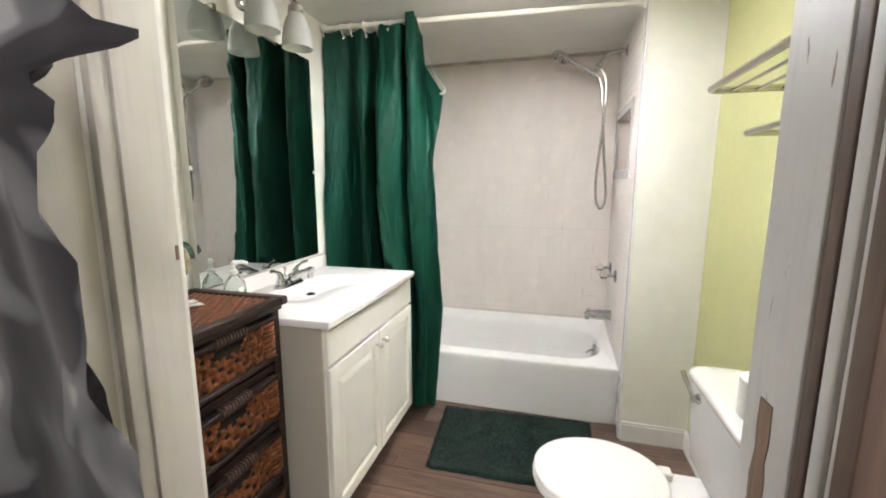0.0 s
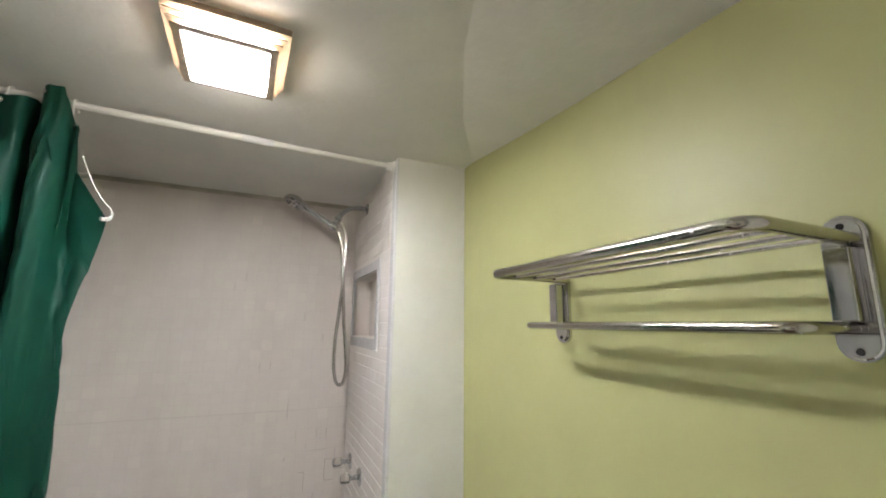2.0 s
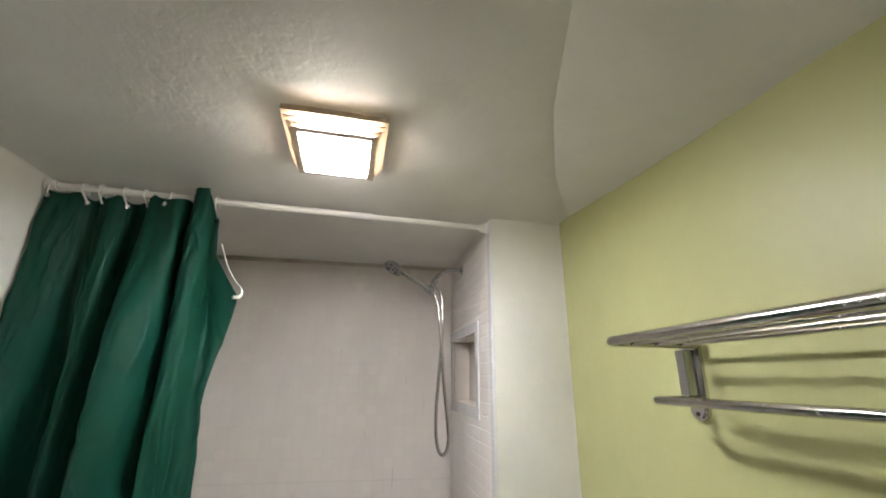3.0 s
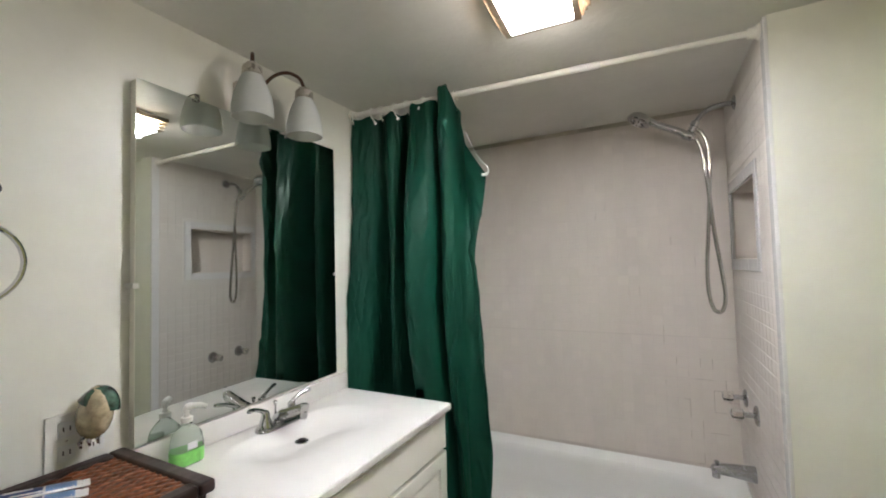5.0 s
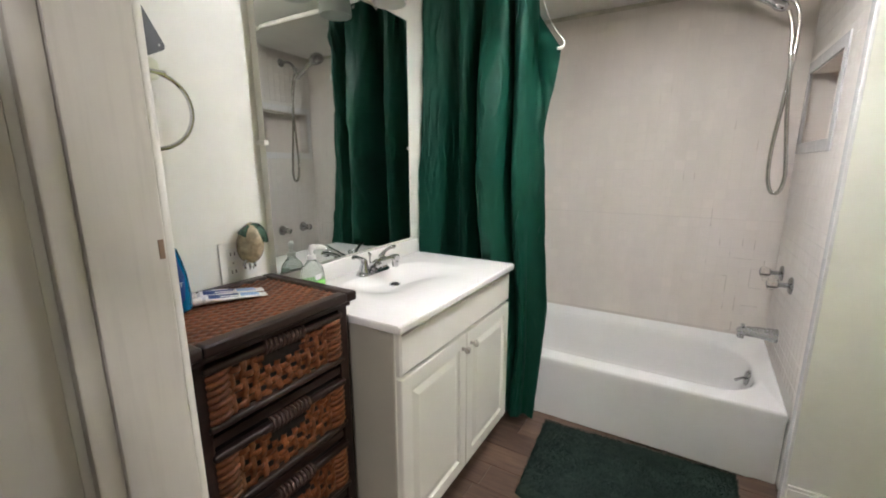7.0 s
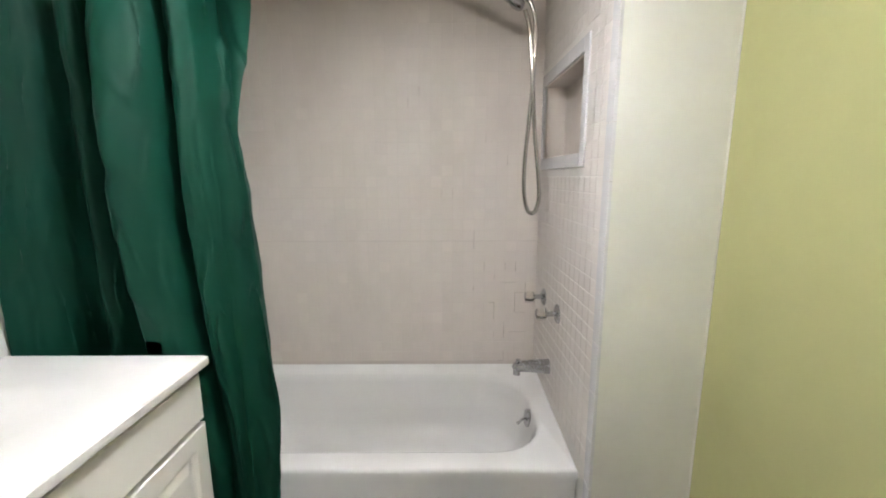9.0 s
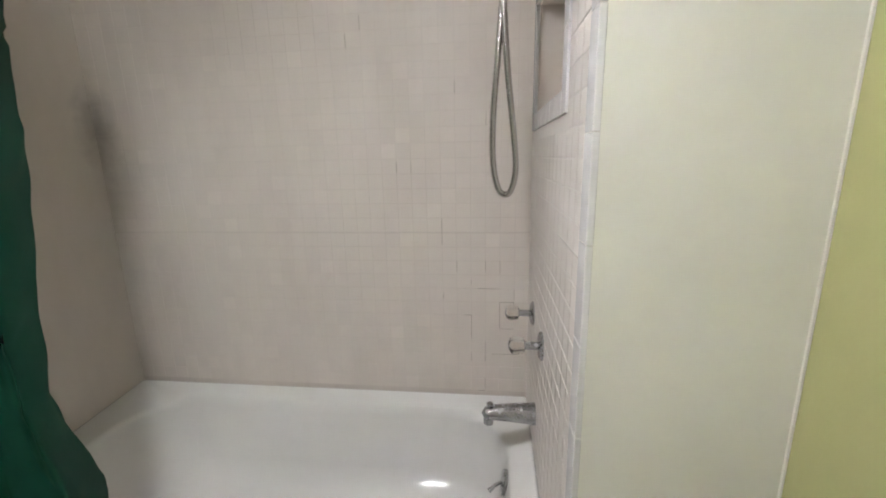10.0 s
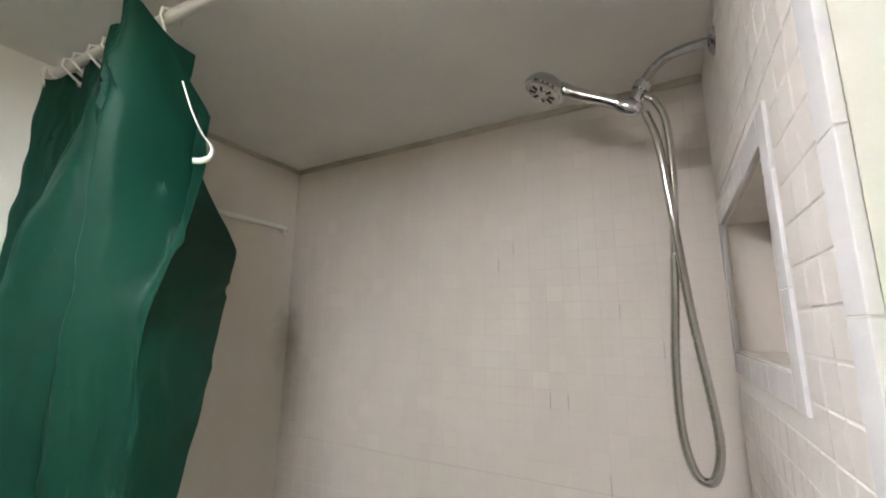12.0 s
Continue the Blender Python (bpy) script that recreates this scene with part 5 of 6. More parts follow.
# ---------------------------------------------------------------- wicker chest
def wicker_chest():
    x0, x1, y0, y1, zt = 0.03, 0.385, 0.605, 1.042, 0.905
    fx = 0.358
    chest = holder("wicker_chest", ((x0 + x1) / 2, (y0 + y1) / 2, 0), "dark wood chest with woven brown rattan drawers and top", "chest of drawers")
    ya, yb = y0 + 0.014, y1 - 0.014
    for px, py in ((x0 + 0.01, ya), (fx - 0.032, ya), (x0 + 0.01, yb - 0.032), (fx - 0.032, yb - 0.032)):
        part("post", B(px, px + 0.032, py, py + 0.032, 0.0, zt - 0.028, r=0.003), DARKWOOD, chest)
    bm = bmesh.new()
    box(bm, x0 + 0.014, fx - 0.034, ya + 0.008, ya + 0.014, 0.05, zt - 0.03)
    box(bm, x0 + 0.014, fx - 0.034, yb - 0.014, yb - 0.008, 0.05, zt - 0.03)
    box(bm, x0 + 0.012, x0 + 0.018, ya + 0.014, yb - 0.014, 0.05, zt - 0.03)
    part("carcass", bm, DARKWOOD, chest, smooth=False)
    # solid near-black block in place of the shaded hollow inside
    part("shadow_back", B(x0 + 0.04, fx - 0.075, ya + 0.034, yb - 0.034, 0.05, zt - 0.035), DARKHOLE, chest, "near-black block, the inside's shade as colour", smooth=False)
    # top frame with moulded edge
    w = 0.034
    for a in ((x0, x1, y0, y0 + w), (x0, x1, y1 - w, y1), (x0, x0 + w, y0 + w, y1 - w), (x1 - w, x1, y0 + w, y1 - w)):
        part("top_rail", B(a[0], a[1], a[2], a[3], zt - 0.026, zt, r=0.007, seg=3), DARKWOOD, chest)
    part("top_moulding", B(x0 + 0.012, fx + 0.012, y0 + 0.01, y1 - 0.01, zt - 0.042, zt - 0.0265, r=0.005), DARKWOOD, chest)
    part("top_panel", B(x0 + w - 0.002, x1 - w + 0.002, y0 + w - 0.002, y1 - w + 0.002, zt - 0.02, zt - 0.0085), RATTAN_DARK, chest, smooth=False)
    # woven top: flat strands over and under, running along the chest
    n = 25
    sw = (x1 - x0 - 2 * w) / n
    for i in range(n):
        xc = x0 + w + (i + 0.5) * sw
        rings = []
        steps = 80
        for k in range(steps + 1):
            y = y0 + w + 0.002 + (y1 - y0 - 2 * w - 0.004) * k / steps
            h = zt - 0.0072 + 0.0022 * math.sin(math.pi * (y / 0.020) + (math.pi if i % 2 else 0))
            rings.append([Vector((xc - sw * 0.46, y, h - 0.002)), Vector((xc - sw * 0.3, y, h + 0.0008)), Vector((xc + sw * 0.3, y, h + 0.0008)), Vector((xc + sw * 0.46, y, h - 0.002))])
        bm = bmesh.new()
        rings_to_mesh(bm, rings, (False, False), closed=False)
        part("top_strand", bm, RATTAN, chest, angle=80)
    # four basket drawers
    zs = [(0.712, 0.852), (0.522, 0.664), (0.332, 0.474), (0.142, 0.284)]
    for k, (za, zb) in enumerate(zs):
        part("cross_rail", B(fx - 0.028, fx - 0.004, ya + 0.032, yb - 0.032, za - 0.036, za - 0.014, r=0.003), DARKWOOD, chest)
        dy0, dy1 = ya + 0.036, yb - 0.036
        # drawer box coloured near-black for the shade behind the open lattice
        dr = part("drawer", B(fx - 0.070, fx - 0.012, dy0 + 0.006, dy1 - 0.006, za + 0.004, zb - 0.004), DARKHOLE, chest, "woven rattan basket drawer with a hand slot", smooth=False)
        part("drawer_rail", B(fx - 0.012, fx + 0.010, dy0 - 0.012, dy1 + 0.012, zb - 0.016, zb, r=0.006, seg=3), DARKWOOD, dr)
        part("drawer_rail", B(fx - 0.012, fx + 0.010, dy0 - 0.012, dy1 + 0.012, za, za + 0.016, r=0.006, seg=3), DARKWOOD, dr)
        # coiled ends
        for yc in (dy0 + 0.016, dy1 - 0.016):
            m2 = 7
            hh = (zb - za - 0.032) / m2
            for q in range(m2):
                zc = za + 0.016 + (q + 0.5) * hh
                bm = bmesh.new()
                tube(bm, [(fx - 0.004, yc - 0.020, zc - 0.003), (fx + 0.004, yc - 0.010, zc - 0.001), (fx + 0.006, yc + 0.004, zc + 0.001), (fx - 0.002, yc + 0.020, zc + 0.003)], hh * 0.49, 8)
                part("coil", bm, RATTAN, dr, angle=80)
        # lattice of flat strips, open between
        ly0, ly1 = dy0 + 0.044, dy1 - 0.044
        cols = 9
        cw = (ly1 - ly0) / cols
        ym = (ly0 + ly1) / 2
        for c in range(cols + 1):
            yc = ly0 + c * cw
            ztop_c = zb - 0.016
            if abs(yc - ym) < 0.048:
                ztop_c = zb - 0.052
            rings = []
            for q in range(15):
                z = za + 0.014 + (ztop_c - za - 0.014) * q / 14
                d = fx - 0.002 + 0.0035 * math.sin(2 * math.pi * q / 7 + (math.pi if c % 2 else 0))
                rings.append([Vector((d - 0.002, yc - 0.0075, z)), Vector((d + 0.001, yc - 0.0045, z)), Vector((d + 0.001, yc + 0.0045, z)), Vector((d - 0.002, yc + 0.0075, z))])
            part("upright_strip", rings_to_mesh(bmesh.new(), rings, (False, False), closed=False), RATTAN, dr, angle=80)
        for q in range(5):
            z = za + 0.026 + q * (zb - za - 0.05) / 4.4
            spans = [(ly0 - 0.016, ly1 + 0.016)]
            if z > zb - 0.056:
                spans = [(ly0 - 0.016, ym - 0.05), (ym + 0.05, ly1 + 0.016)]
            for sa, sb in spans:
                rings = []
                n2 = 28
                for t in range(n2 + 1):
                    y = sa + (sb - sa) * t / n2
                    d = fx - 0.004 + 0.0045 * math.sin(math.pi * (y - ly0) / cw + (math.pi if q % 2 else 0))
                    rings.append([Vector((d - 0.002, y, z - 0.007)), Vector((d + 0.001, y, z - 0.004)), Vector((d + 0.001, y, z + 0.004)), Vector((d - 0.002, y, z + 0.007))])
                part("woven_strip", rings_to_mesh(bmesh.new(), rings, (False, False), closed=False), RATTAN, dr, angle=80)
        # wound grip over the slot
        for q in range(10):
            y = ym - 0.05 + q * 0.011
            bm = bmesh.new()
            tube(bm, [(fx - 0.010, y, zb - 0.024), (fx + 0.006, y + 0.002, zb - 0.02), (fx + 0.012, y + 0.004, zb - 0.008), (fx + 0.006, y + 0.006, zb + 0.003), (fx - 0.01, y + 0.008, zb + 0.003)], 0.0044, 8)
            part("grip_winding", bm, RATTAN_DARK, dr, angle=80)


wicker_chest()


# ---------------------------------------------------------------- on the chest
def mouthwash():
    cx, cy, z = 0.148, 0.679, 0.9055
    b = holder("mouthwash_bottle", (cx, cy, z), "clear bottle of blue mouthwash with a navy label", "bottle")
    turn = Matrix.Translation((cx, cy, 0)) @ pose(0, 0, 0, 0, 0, -4) @ Matrix.Translation((-cx, -cy, 0))

    def loft(rows):
        rings = []
        for h, hx, hy in rows:
            rings.append([turn @ p for p in rounded_rect(cx, cy, hx, hy, hx * 0.92, z + h * 1.12, 6)])
        return rings_to_mesh(bmesh.new(), rings)
    part("liquid_body", loft(((0, 0.026, 0.054), (0.005, 0.031, 0.061), (0.03, 0.0315, 0.064), (0.075, 0.0315, 0.060), (0.105, 0.031, 0.053), (0.128, 0.029, 0.046))), BLUEWASH, b, "blue liquid")
    part("shoulder", loft(((0.1285, 0.0275, 0.041), (0.15, 0.025, 0.035), (0.175, 0.021, 0.026), (0.19, 0.018, 0.019), (0.197, 0.017, 0.017))), CLEARBOTTLE, b, "clear empty shoulder")
    part("cap", lathe(bmesh.new(), (cx, cy, z + 0.2213), (0, 0, 1), [(0, 0.022), (0.002, 0.0235), (0.056, 0.0205), (0.059, 0.018)], 24), PLASTIC, b, "white ribbed cap")

    def skin(y, h, d):
        """A place on the bottle's front at y and height h, d off its surface."""
        hx = lerp_table([(0, 0.026), (0.005, 0.031), (0.03, 0.0315), (0.105, 0.031), (0.128, 0.029), (0.15, 0.025), (0.175, 0.021)], h)
        hy = lerp_table([(0, 0.054), (0.005, 0.061), (0.03, 0.064), (0.075, 0.060), (0.105, 0.053), (0.128, 0.046), (0.15, 0.036), (0.175, 0.027)], h)
        r = hx * 0.92
        flat = hy - r
        over = max(0.0, min(r, abs(y) - flat))
        return turn @ Vector((cx + hx - r + math.sqrt(max(r * r - over * over, 0)) + d, cy + y, z + h * 1.12))

    def patch(name, rows, d, mat, label=""):
        """Rows of (height, left, right)."""
        bm = bmesh.new()
        rings = []
        for (h0, a0, b0), (h1, a1, b1) in zip(rows, rows[1:]):
            for k in range(5):
                t = k / 4
                h, l, r = h0 + (h1 - h0) * t, a0 + (a1 - a0) * t, b0 + (b1 - b0) * t
                rings.append([skin(l + (r - l) * q / 14, h, d) for q in range(15)])
        rings_to_mesh(bm, rings, (False, False), closed=False)
        part(name, bm, mat, b, label, angle=60)
    patch("label", [(0.010, -0.018, 0.018), (0.03, -0.040, 0.040), (0.075, -0.046, 0.046), (0.11, -0.034, 0.034), (0.142, -0.026, 0.026)], 0.0008, NAVY, "navy label with white print")
    patch("label_band", [(0.146, -0.026, 0.026), (0.158, -0.024, 0.024)], 0.0010, REDPRINT, "red band")
    patch("label_bar", [(0.134, -0.026, 0.026), (0.1455, -0.026, 0.026)], 0.0012, WHITEPRINT)
    patch("logo_shape", [(0.105, -0.026, 0.022), (0.118, -0.026, 0.022)], 0.0014, PALEBLUE)
    patch("logo_dot", [(0.106, -0.024, -0.014), (0.117, -0.024, -0.014)], 0.0018, REDPRINT)
    for k, (w2, h, t) in enumerate(((0.030, 0.044, 0.005), (0.026, 0.035, 0.004), (0.018, 0.022, 0.004))):
        patch("print_bar", [(h, -w2, w2), (h + t, -w2, w2)], 0.0014, PALEBLUE if k != 1 else WHITEPRINT)
    cu = bpy.data.curves.new("lettering", "FONT")
    cu.body, cu.size, cu.extrude, cu.align_x = "CLEAN MINT", 0.0135, 0.0002, "CENTER"
    tmp = bpy.data.objects.new("lettering", cu)
    scene.collection.objects.link(tmp)
    me = bpy.data.meshes.new_from_object(tmp.evaluated_get(bpy.context.evaluated_depsgraph_get()))
    bpy.data.objects.remove(tmp)
    bm = bmesh.new()
    bm.from_mesh(me)
    for q in bm.verts:
        q.co = skin(q.co.x, 0.056 + q.co.y, 0.0016 + q.co.z)
    part("lettering", bm, WHITEPRINT, b, smooth=False)


mouthwash()


def toothpaste(a, b2, colour, label):
    a, b2 = Vector(a), Vector(b2)
    t = holder("toothpaste_tube", ((a.x + b2.x) / 2, (a.y + b2.y) / 2, a.z), label, "toothpaste", "toothpaste tubes")
    d = (b2 - a).normalized()
    s = Vector((-d.y, d.x, 0))

    def ring(l, w, h, z0=0.0):
        out = []
        for k in range(16):
            g = 2 * math.pi * k / 16
            out.append(a + d * l + s * (w * math.cos(g)) + Vector((0, 0, z0 + h + h * math.sin(g))))
        return out
    L = (b2 - a).length
    part("cap", rings_to_mesh(bmesh.new(), [ring(0, 0.009, 0.009), ring(0.018, 0.0105, 0.0105), ring(0.0185, 0.008, 0.0085, 0.001)]), PLASTIC, t, "white screw cap")
    part("body", rings_to_mesh(bmesh.new(), [ring(0.019, 0.009, 0.0075, 0.001), ring(0.026, 0.015, 0.011), ring(L * 0.5, 0.017, 0.008), ring(L * 0.85, 0.018, 0.004), ring(L * 0.93, 0.018, 0.0016)]), WHITEPRINT, t)
    part("crimp", rings_to_mesh(bmesh.new(), [ring(L * 0.931, 0.018, 0.0012), ring(L, 0.018, 0.0012)]), WHITEPRINT, t)
    for l0, l1, w, mat in ((0.032, L * 0.60, 0.0155, colour), (L * 0.62, L * 0.88, 0.0145, PALEBLUE), (0.05, L * 0.52, 0.004, WHITEPRINT)):
        bm = bmesh.new()
        rows = []
        for q in range(7):
            l = l0 + (l1 - l0) * q / 6
            hh = lerp_table([(0.019, 0.0075), (0.026, 0.011), (L * 0.5, 0.008), (L * 0.85, 0.004), (L * 0.93, 0.0016)], l)
            up = 0.0007 if mat is WHITEPRINT else 0.0
            rows.append([a + d * l + s * (e * w) + Vector((0, 0, hh * (1 + math.sqrt(max(0, 1 - (e * w / 0.017) ** 2))) + 0.0006 + up)) for e in (-1, -0.4, 0.4, 1)])
        rings_to_mesh(bm, rows, (False, False), closed=False)
        bmesh.ops.solidify(bm, geom=list(bm.faces), thickness=0.0004)
        part("print", bm, mat, t, smooth=True)


toothpaste((0.092, 0.765, 0.9015), (0.155, 0.925, 0.9015), NAVY, "blue and white toothpaste tube lying on the chest")
toothpaste((0.134, 0.755, 0.9015), (0.198, 0.905, 0.9015), NAVY, "blue and white toothpaste tube with a pale end")


# ---------------------------------------------------------------- on the mirror wall
def outlet():
    y0, y1, z0, z1 = 0.903, 1.032, 0.892, 1.012
    o = holder("wall_outlet", (0.0, (y0 + y1) / 2, z0), "white double wall outlet plate", "outlet")
    part("plate", B(0.0005, 0.0065, y0, y1, z0, z1, r=0.002), PLASTIC, o)
    for yc in (0.940, 0.995):
        for zc in (0.926, 0.978):
            p = part("socket", B(0.0066, 0.0085, yc - 0.016, yc + 0.016, zc - 0.017, zc + 0.017, r=0.0009), WHITEPRINT, o)
            for dy in (-0.006, 0.006):
                part("slot", B(0.0082, 0.0088, yc + dy - 0.0012, yc + dy + 0.0012, zc - 0.004, zc + 0.006), DARKHOLE, p, smooth=False)
    for yc in (0.940, 0.995):
        part("screw", lathe(bmesh.new(), (0.0062, yc, 0.952), (1, 0, 0), [(0, 0.003), (0.001, 0.0025)], 10), NICKEL, o)


outlet()


def night_light():
    """A glazed egg-shaped plug-in with a coloured bird on it."""
    cx, cy, cz = 0.036, 0.981, 1.008
    n = holder("plug_in_night_light", (cx, cy, cz - 0.05), "egg-shaped glazed plug-in night light with a painted bird", "night light")
    bm = bmesh.new()
    prof = []
    for k in range(13):
        t = math.pi * k / 12
        prof.append((-0.060 * math.cos(t), 0.046 * math.sin(t) * (1 + 0.12 * math.cos(t))))
    lathe(bm, (cx, cy, cz), (0.10, 0.12, 1), prof, 24, squash=(0.7, 1.0))
    part("shell", bm, TANGLAZE, n)
    bm = bmesh.new()
    prof2 = [(-0.060 * math.cos(t), 0.0472 * math.sin(t) * (1 + 0.12 * math.cos(t))) for t in (math.pi * (0.59 + 0.41 * k / 8) for k in range(9))]
    lathe(bm, (cx + 0.0015, cy + 0.0015, cz + 0.0008), (0.30, 0.24, 1), prof2, 24, squash=(0.72, 1.0))
    part("wing_glaze", bm, TEAL, n, "dark teal glazed upper half")
    part("breast_patch", lathe(bmesh.new(), (cx + 0.022, cy + 0.016, cz + 0.032), (0.6, 0.3, 0.5), [(0, 0.012), (0.004, 0.010), (0.006, 0.004)], 14), REDGLAZE, n, "red glazed patch")
    part("beak_patch", lathe(bmesh.new(), (cx + 0.026, cy + 0.030, cz + 0.012), (0.6, 0.6, 0.2), [(0, 0.010), (0.003, 0.008), (0.005, 0.003)], 12), YELLOWGLAZE, n, "yellow glazed beak")
    part("plug", B(0.0086, 0.022, cy - 0.016, cy + 0.012, cz - 0.045, cz - 0.015, r=0.004), PLASTIC, n)
    # three short curved chrome stubs below the shell
    for dy in (-0.020, -0.004, 0.012):
        part("drip", tube(bmesh.new(), [(cx + 0.012, cy + dy - 0.006, cz - 0.044), (cx + 0.010, cy + dy - 0.012, cz - 0.058), (cx + 0.010, cy + dy - 0.010, cz - 0.070)], [0.004, 0.005, 0.003], 8), DULLCHROME, n)


night_light()


def towel_ring():
    y, z = 0.763, 1.438
    r = holder("towel_ring", (0.0, y, z - 0.03), "chrome towel ring on an ivory post", "towel ring")
    post = [[Vector((d, y + p.x, z + p.y)) for p in rounded_rect(0, 0, h, h, 0.016, 0, 5)] for d, h in ((0.0005, 0.029), (0.008, 0.029), (0.013, 0.023), (0.046, 0.021), (0.058, 0.024), (0.062, 0.020))]
    part("post", rings_to_mesh(bmesh.new(), post), IVORY, r)
    R, cz, cx = 0.083, z - 0.089, 0.058
    pts = []
    for k in range(49):
        t = 2 * math.pi * k / 48
        pts.append((cx - 0.020 * (1 - math.sin(t)) * 0.5, y + 0.007 + R * math.cos(t), cz + R * math.sin(t)))
    part("ring", tube(bmesh.new(), pts, 0.0052, 10, (False, False)), CHROME, r, "polished ring")
    part("pin", tube(bmesh.new(), [(cx, y - 0.018, z - 0.004), (cx, y + 0.034, z - 0.006)], 0.007, 10), CHROME, r)


towel_ring()


def tin_sign():
    br, tr, bl = Vector((0.836, 1.50)), Vector((0.694, 1.778)), Vector((0.656, 1.406))
    ux = (br - bl).normalized()
    w, h = (br - bl).length, (tr - br).length
    uy = Vector((-ux.y, ux.x))
    sign = holder("tin_sign", (0.0, 0.67, 1.41), "dark slate tin bathroom sign hung at a tilt", "sign")

    def to3(u, v, d):
        p = bl + ux * u + uy * v
        return Vector((d, p.x, p.y))
    pts = [(p.x, p.y) for p in rounded_rect(w / 2, h / 2, w / 2, h / 2, 0.012, 0, 5)]
    part("plate", outline_slab(bmesh.new(), pts, to3, 0.003, 0.005), SLATE, sign, smooth=False)

    def shape(name, pts, mat, label="", d=0.0052):
        part(name, outline_slab(bmesh.new(), pts, to3, d - 0.0004, d), mat, sign, label, smooth=False)

    def words(text, u, v, size, mat, name, squeeze=1.0, lean=0.0):
        cu = bpy.data.curves.new("lettering", "FONT")
        cu.body, cu.size, cu.extrude, cu.align_x, cu.shear = text, size, 0.0003, "CENTER", lean
        cu.offset = size * 0.018
        tmp = bpy.data.objects.new("lettering", cu)
        scene.collection.objects.link(tmp)
        dg = bpy.context.evaluated_depsgraph_get()
        me = bpy.data.meshes.new_from_object(tmp.evaluated_get(dg))
        bpy.data.objects.remove(tmp)
        bm = bmesh.new()
        bm.from_mesh(me)
        for q in bm.verts:
            q.co = to3(u + q.co.x * squeeze, v + q.co.y, 0.0056 + q.co.z)
        part(name, bm, mat, sign, smooth=False)
    words("BATHROOM RULES", w / 2, h - 0.054, 0.042, CHALK, "title", 0.54)
    # clawfoot tub picture
    tub_pts = [(0.038, 0.222), (0.042, 0.188), (0.062, 0.166), (0.10, 0.158), (0.138, 0.163), (0.160, 0.182), (0.170, 0.224)]
    shape("picture_tub", tub_pts, PRINTCREAM, "printed picture of a clawfoot tub")
    shape("picture_rim", [(0.030, 0.216), (0.178, 0.218), (0.179, 0.227), (0.031, 0.226)], PRINTBROWN, d=0.0056)
    shape("picture_rim_light", [(0.030, 0.2275), (0.179, 0.2285), (0.178, 0.232), (0.032, 0.231)], PRINTCREAM, d=0.0056)
    shape("picture_towel", [(0.098, 0.236), (0.132, 0.236), (0.146, 0.176), (0.122, 0.164)], PRINTCREAM, d=0.0060)
    shape("picture_towel_edge", [(0.097, 0.236), (0.101, 0.236), (0.122, 0.164), (0.117, 0.166)], PRINTBROWN, d=0.0062)
    shape("picture_end", [(0.160, 0.182), (0.166, 0.182), (0.176, 0.218), (0.168, 0.218)], PRINTBROWN, d=0.0058)
    for u in (0.066, 0.148):
        shape("picture_foot", [(u - 0.008, 0.166), (u + 0.008, 0.166), (u + 0.012, 0.155), (u - 0.004, 0.152)], PRINTBLACK, d=0.0062)
    for v, left, right in ((0.128, "If it is up", "put it down"), (0.107, "If it is on", "turn it off"), (0.086, "If it is dirty", "clean it")):
        words(left, 0.058, v, 0.0165, CHALK, "rule", 0.72)
        words(right, 0.148, v, 0.0165, CHALK, "rule", 0.72)
    words("and if you are taking a long time", w / 2, 0.062, 0.0165, CHALK, "rule", 0.68)
    words("HURRY UP", w / 2 + 0.012, 0.030, 0.026, CHALK, "last_line", 0.68)
    for u, v in ((0.012, 0.012), (w - 0.012, h - 0.012), (w - 0.012, 0.012), (0.012, h - 0.012)):
        shape("nail_hole", [(u - 0.002, v - 0.002), (u + 0.002, v - 0.002), (u + 0.002, v + 0.002), (u - 0.002, v + 0.002)], CHALK, d=0.0054)


tin_sign()


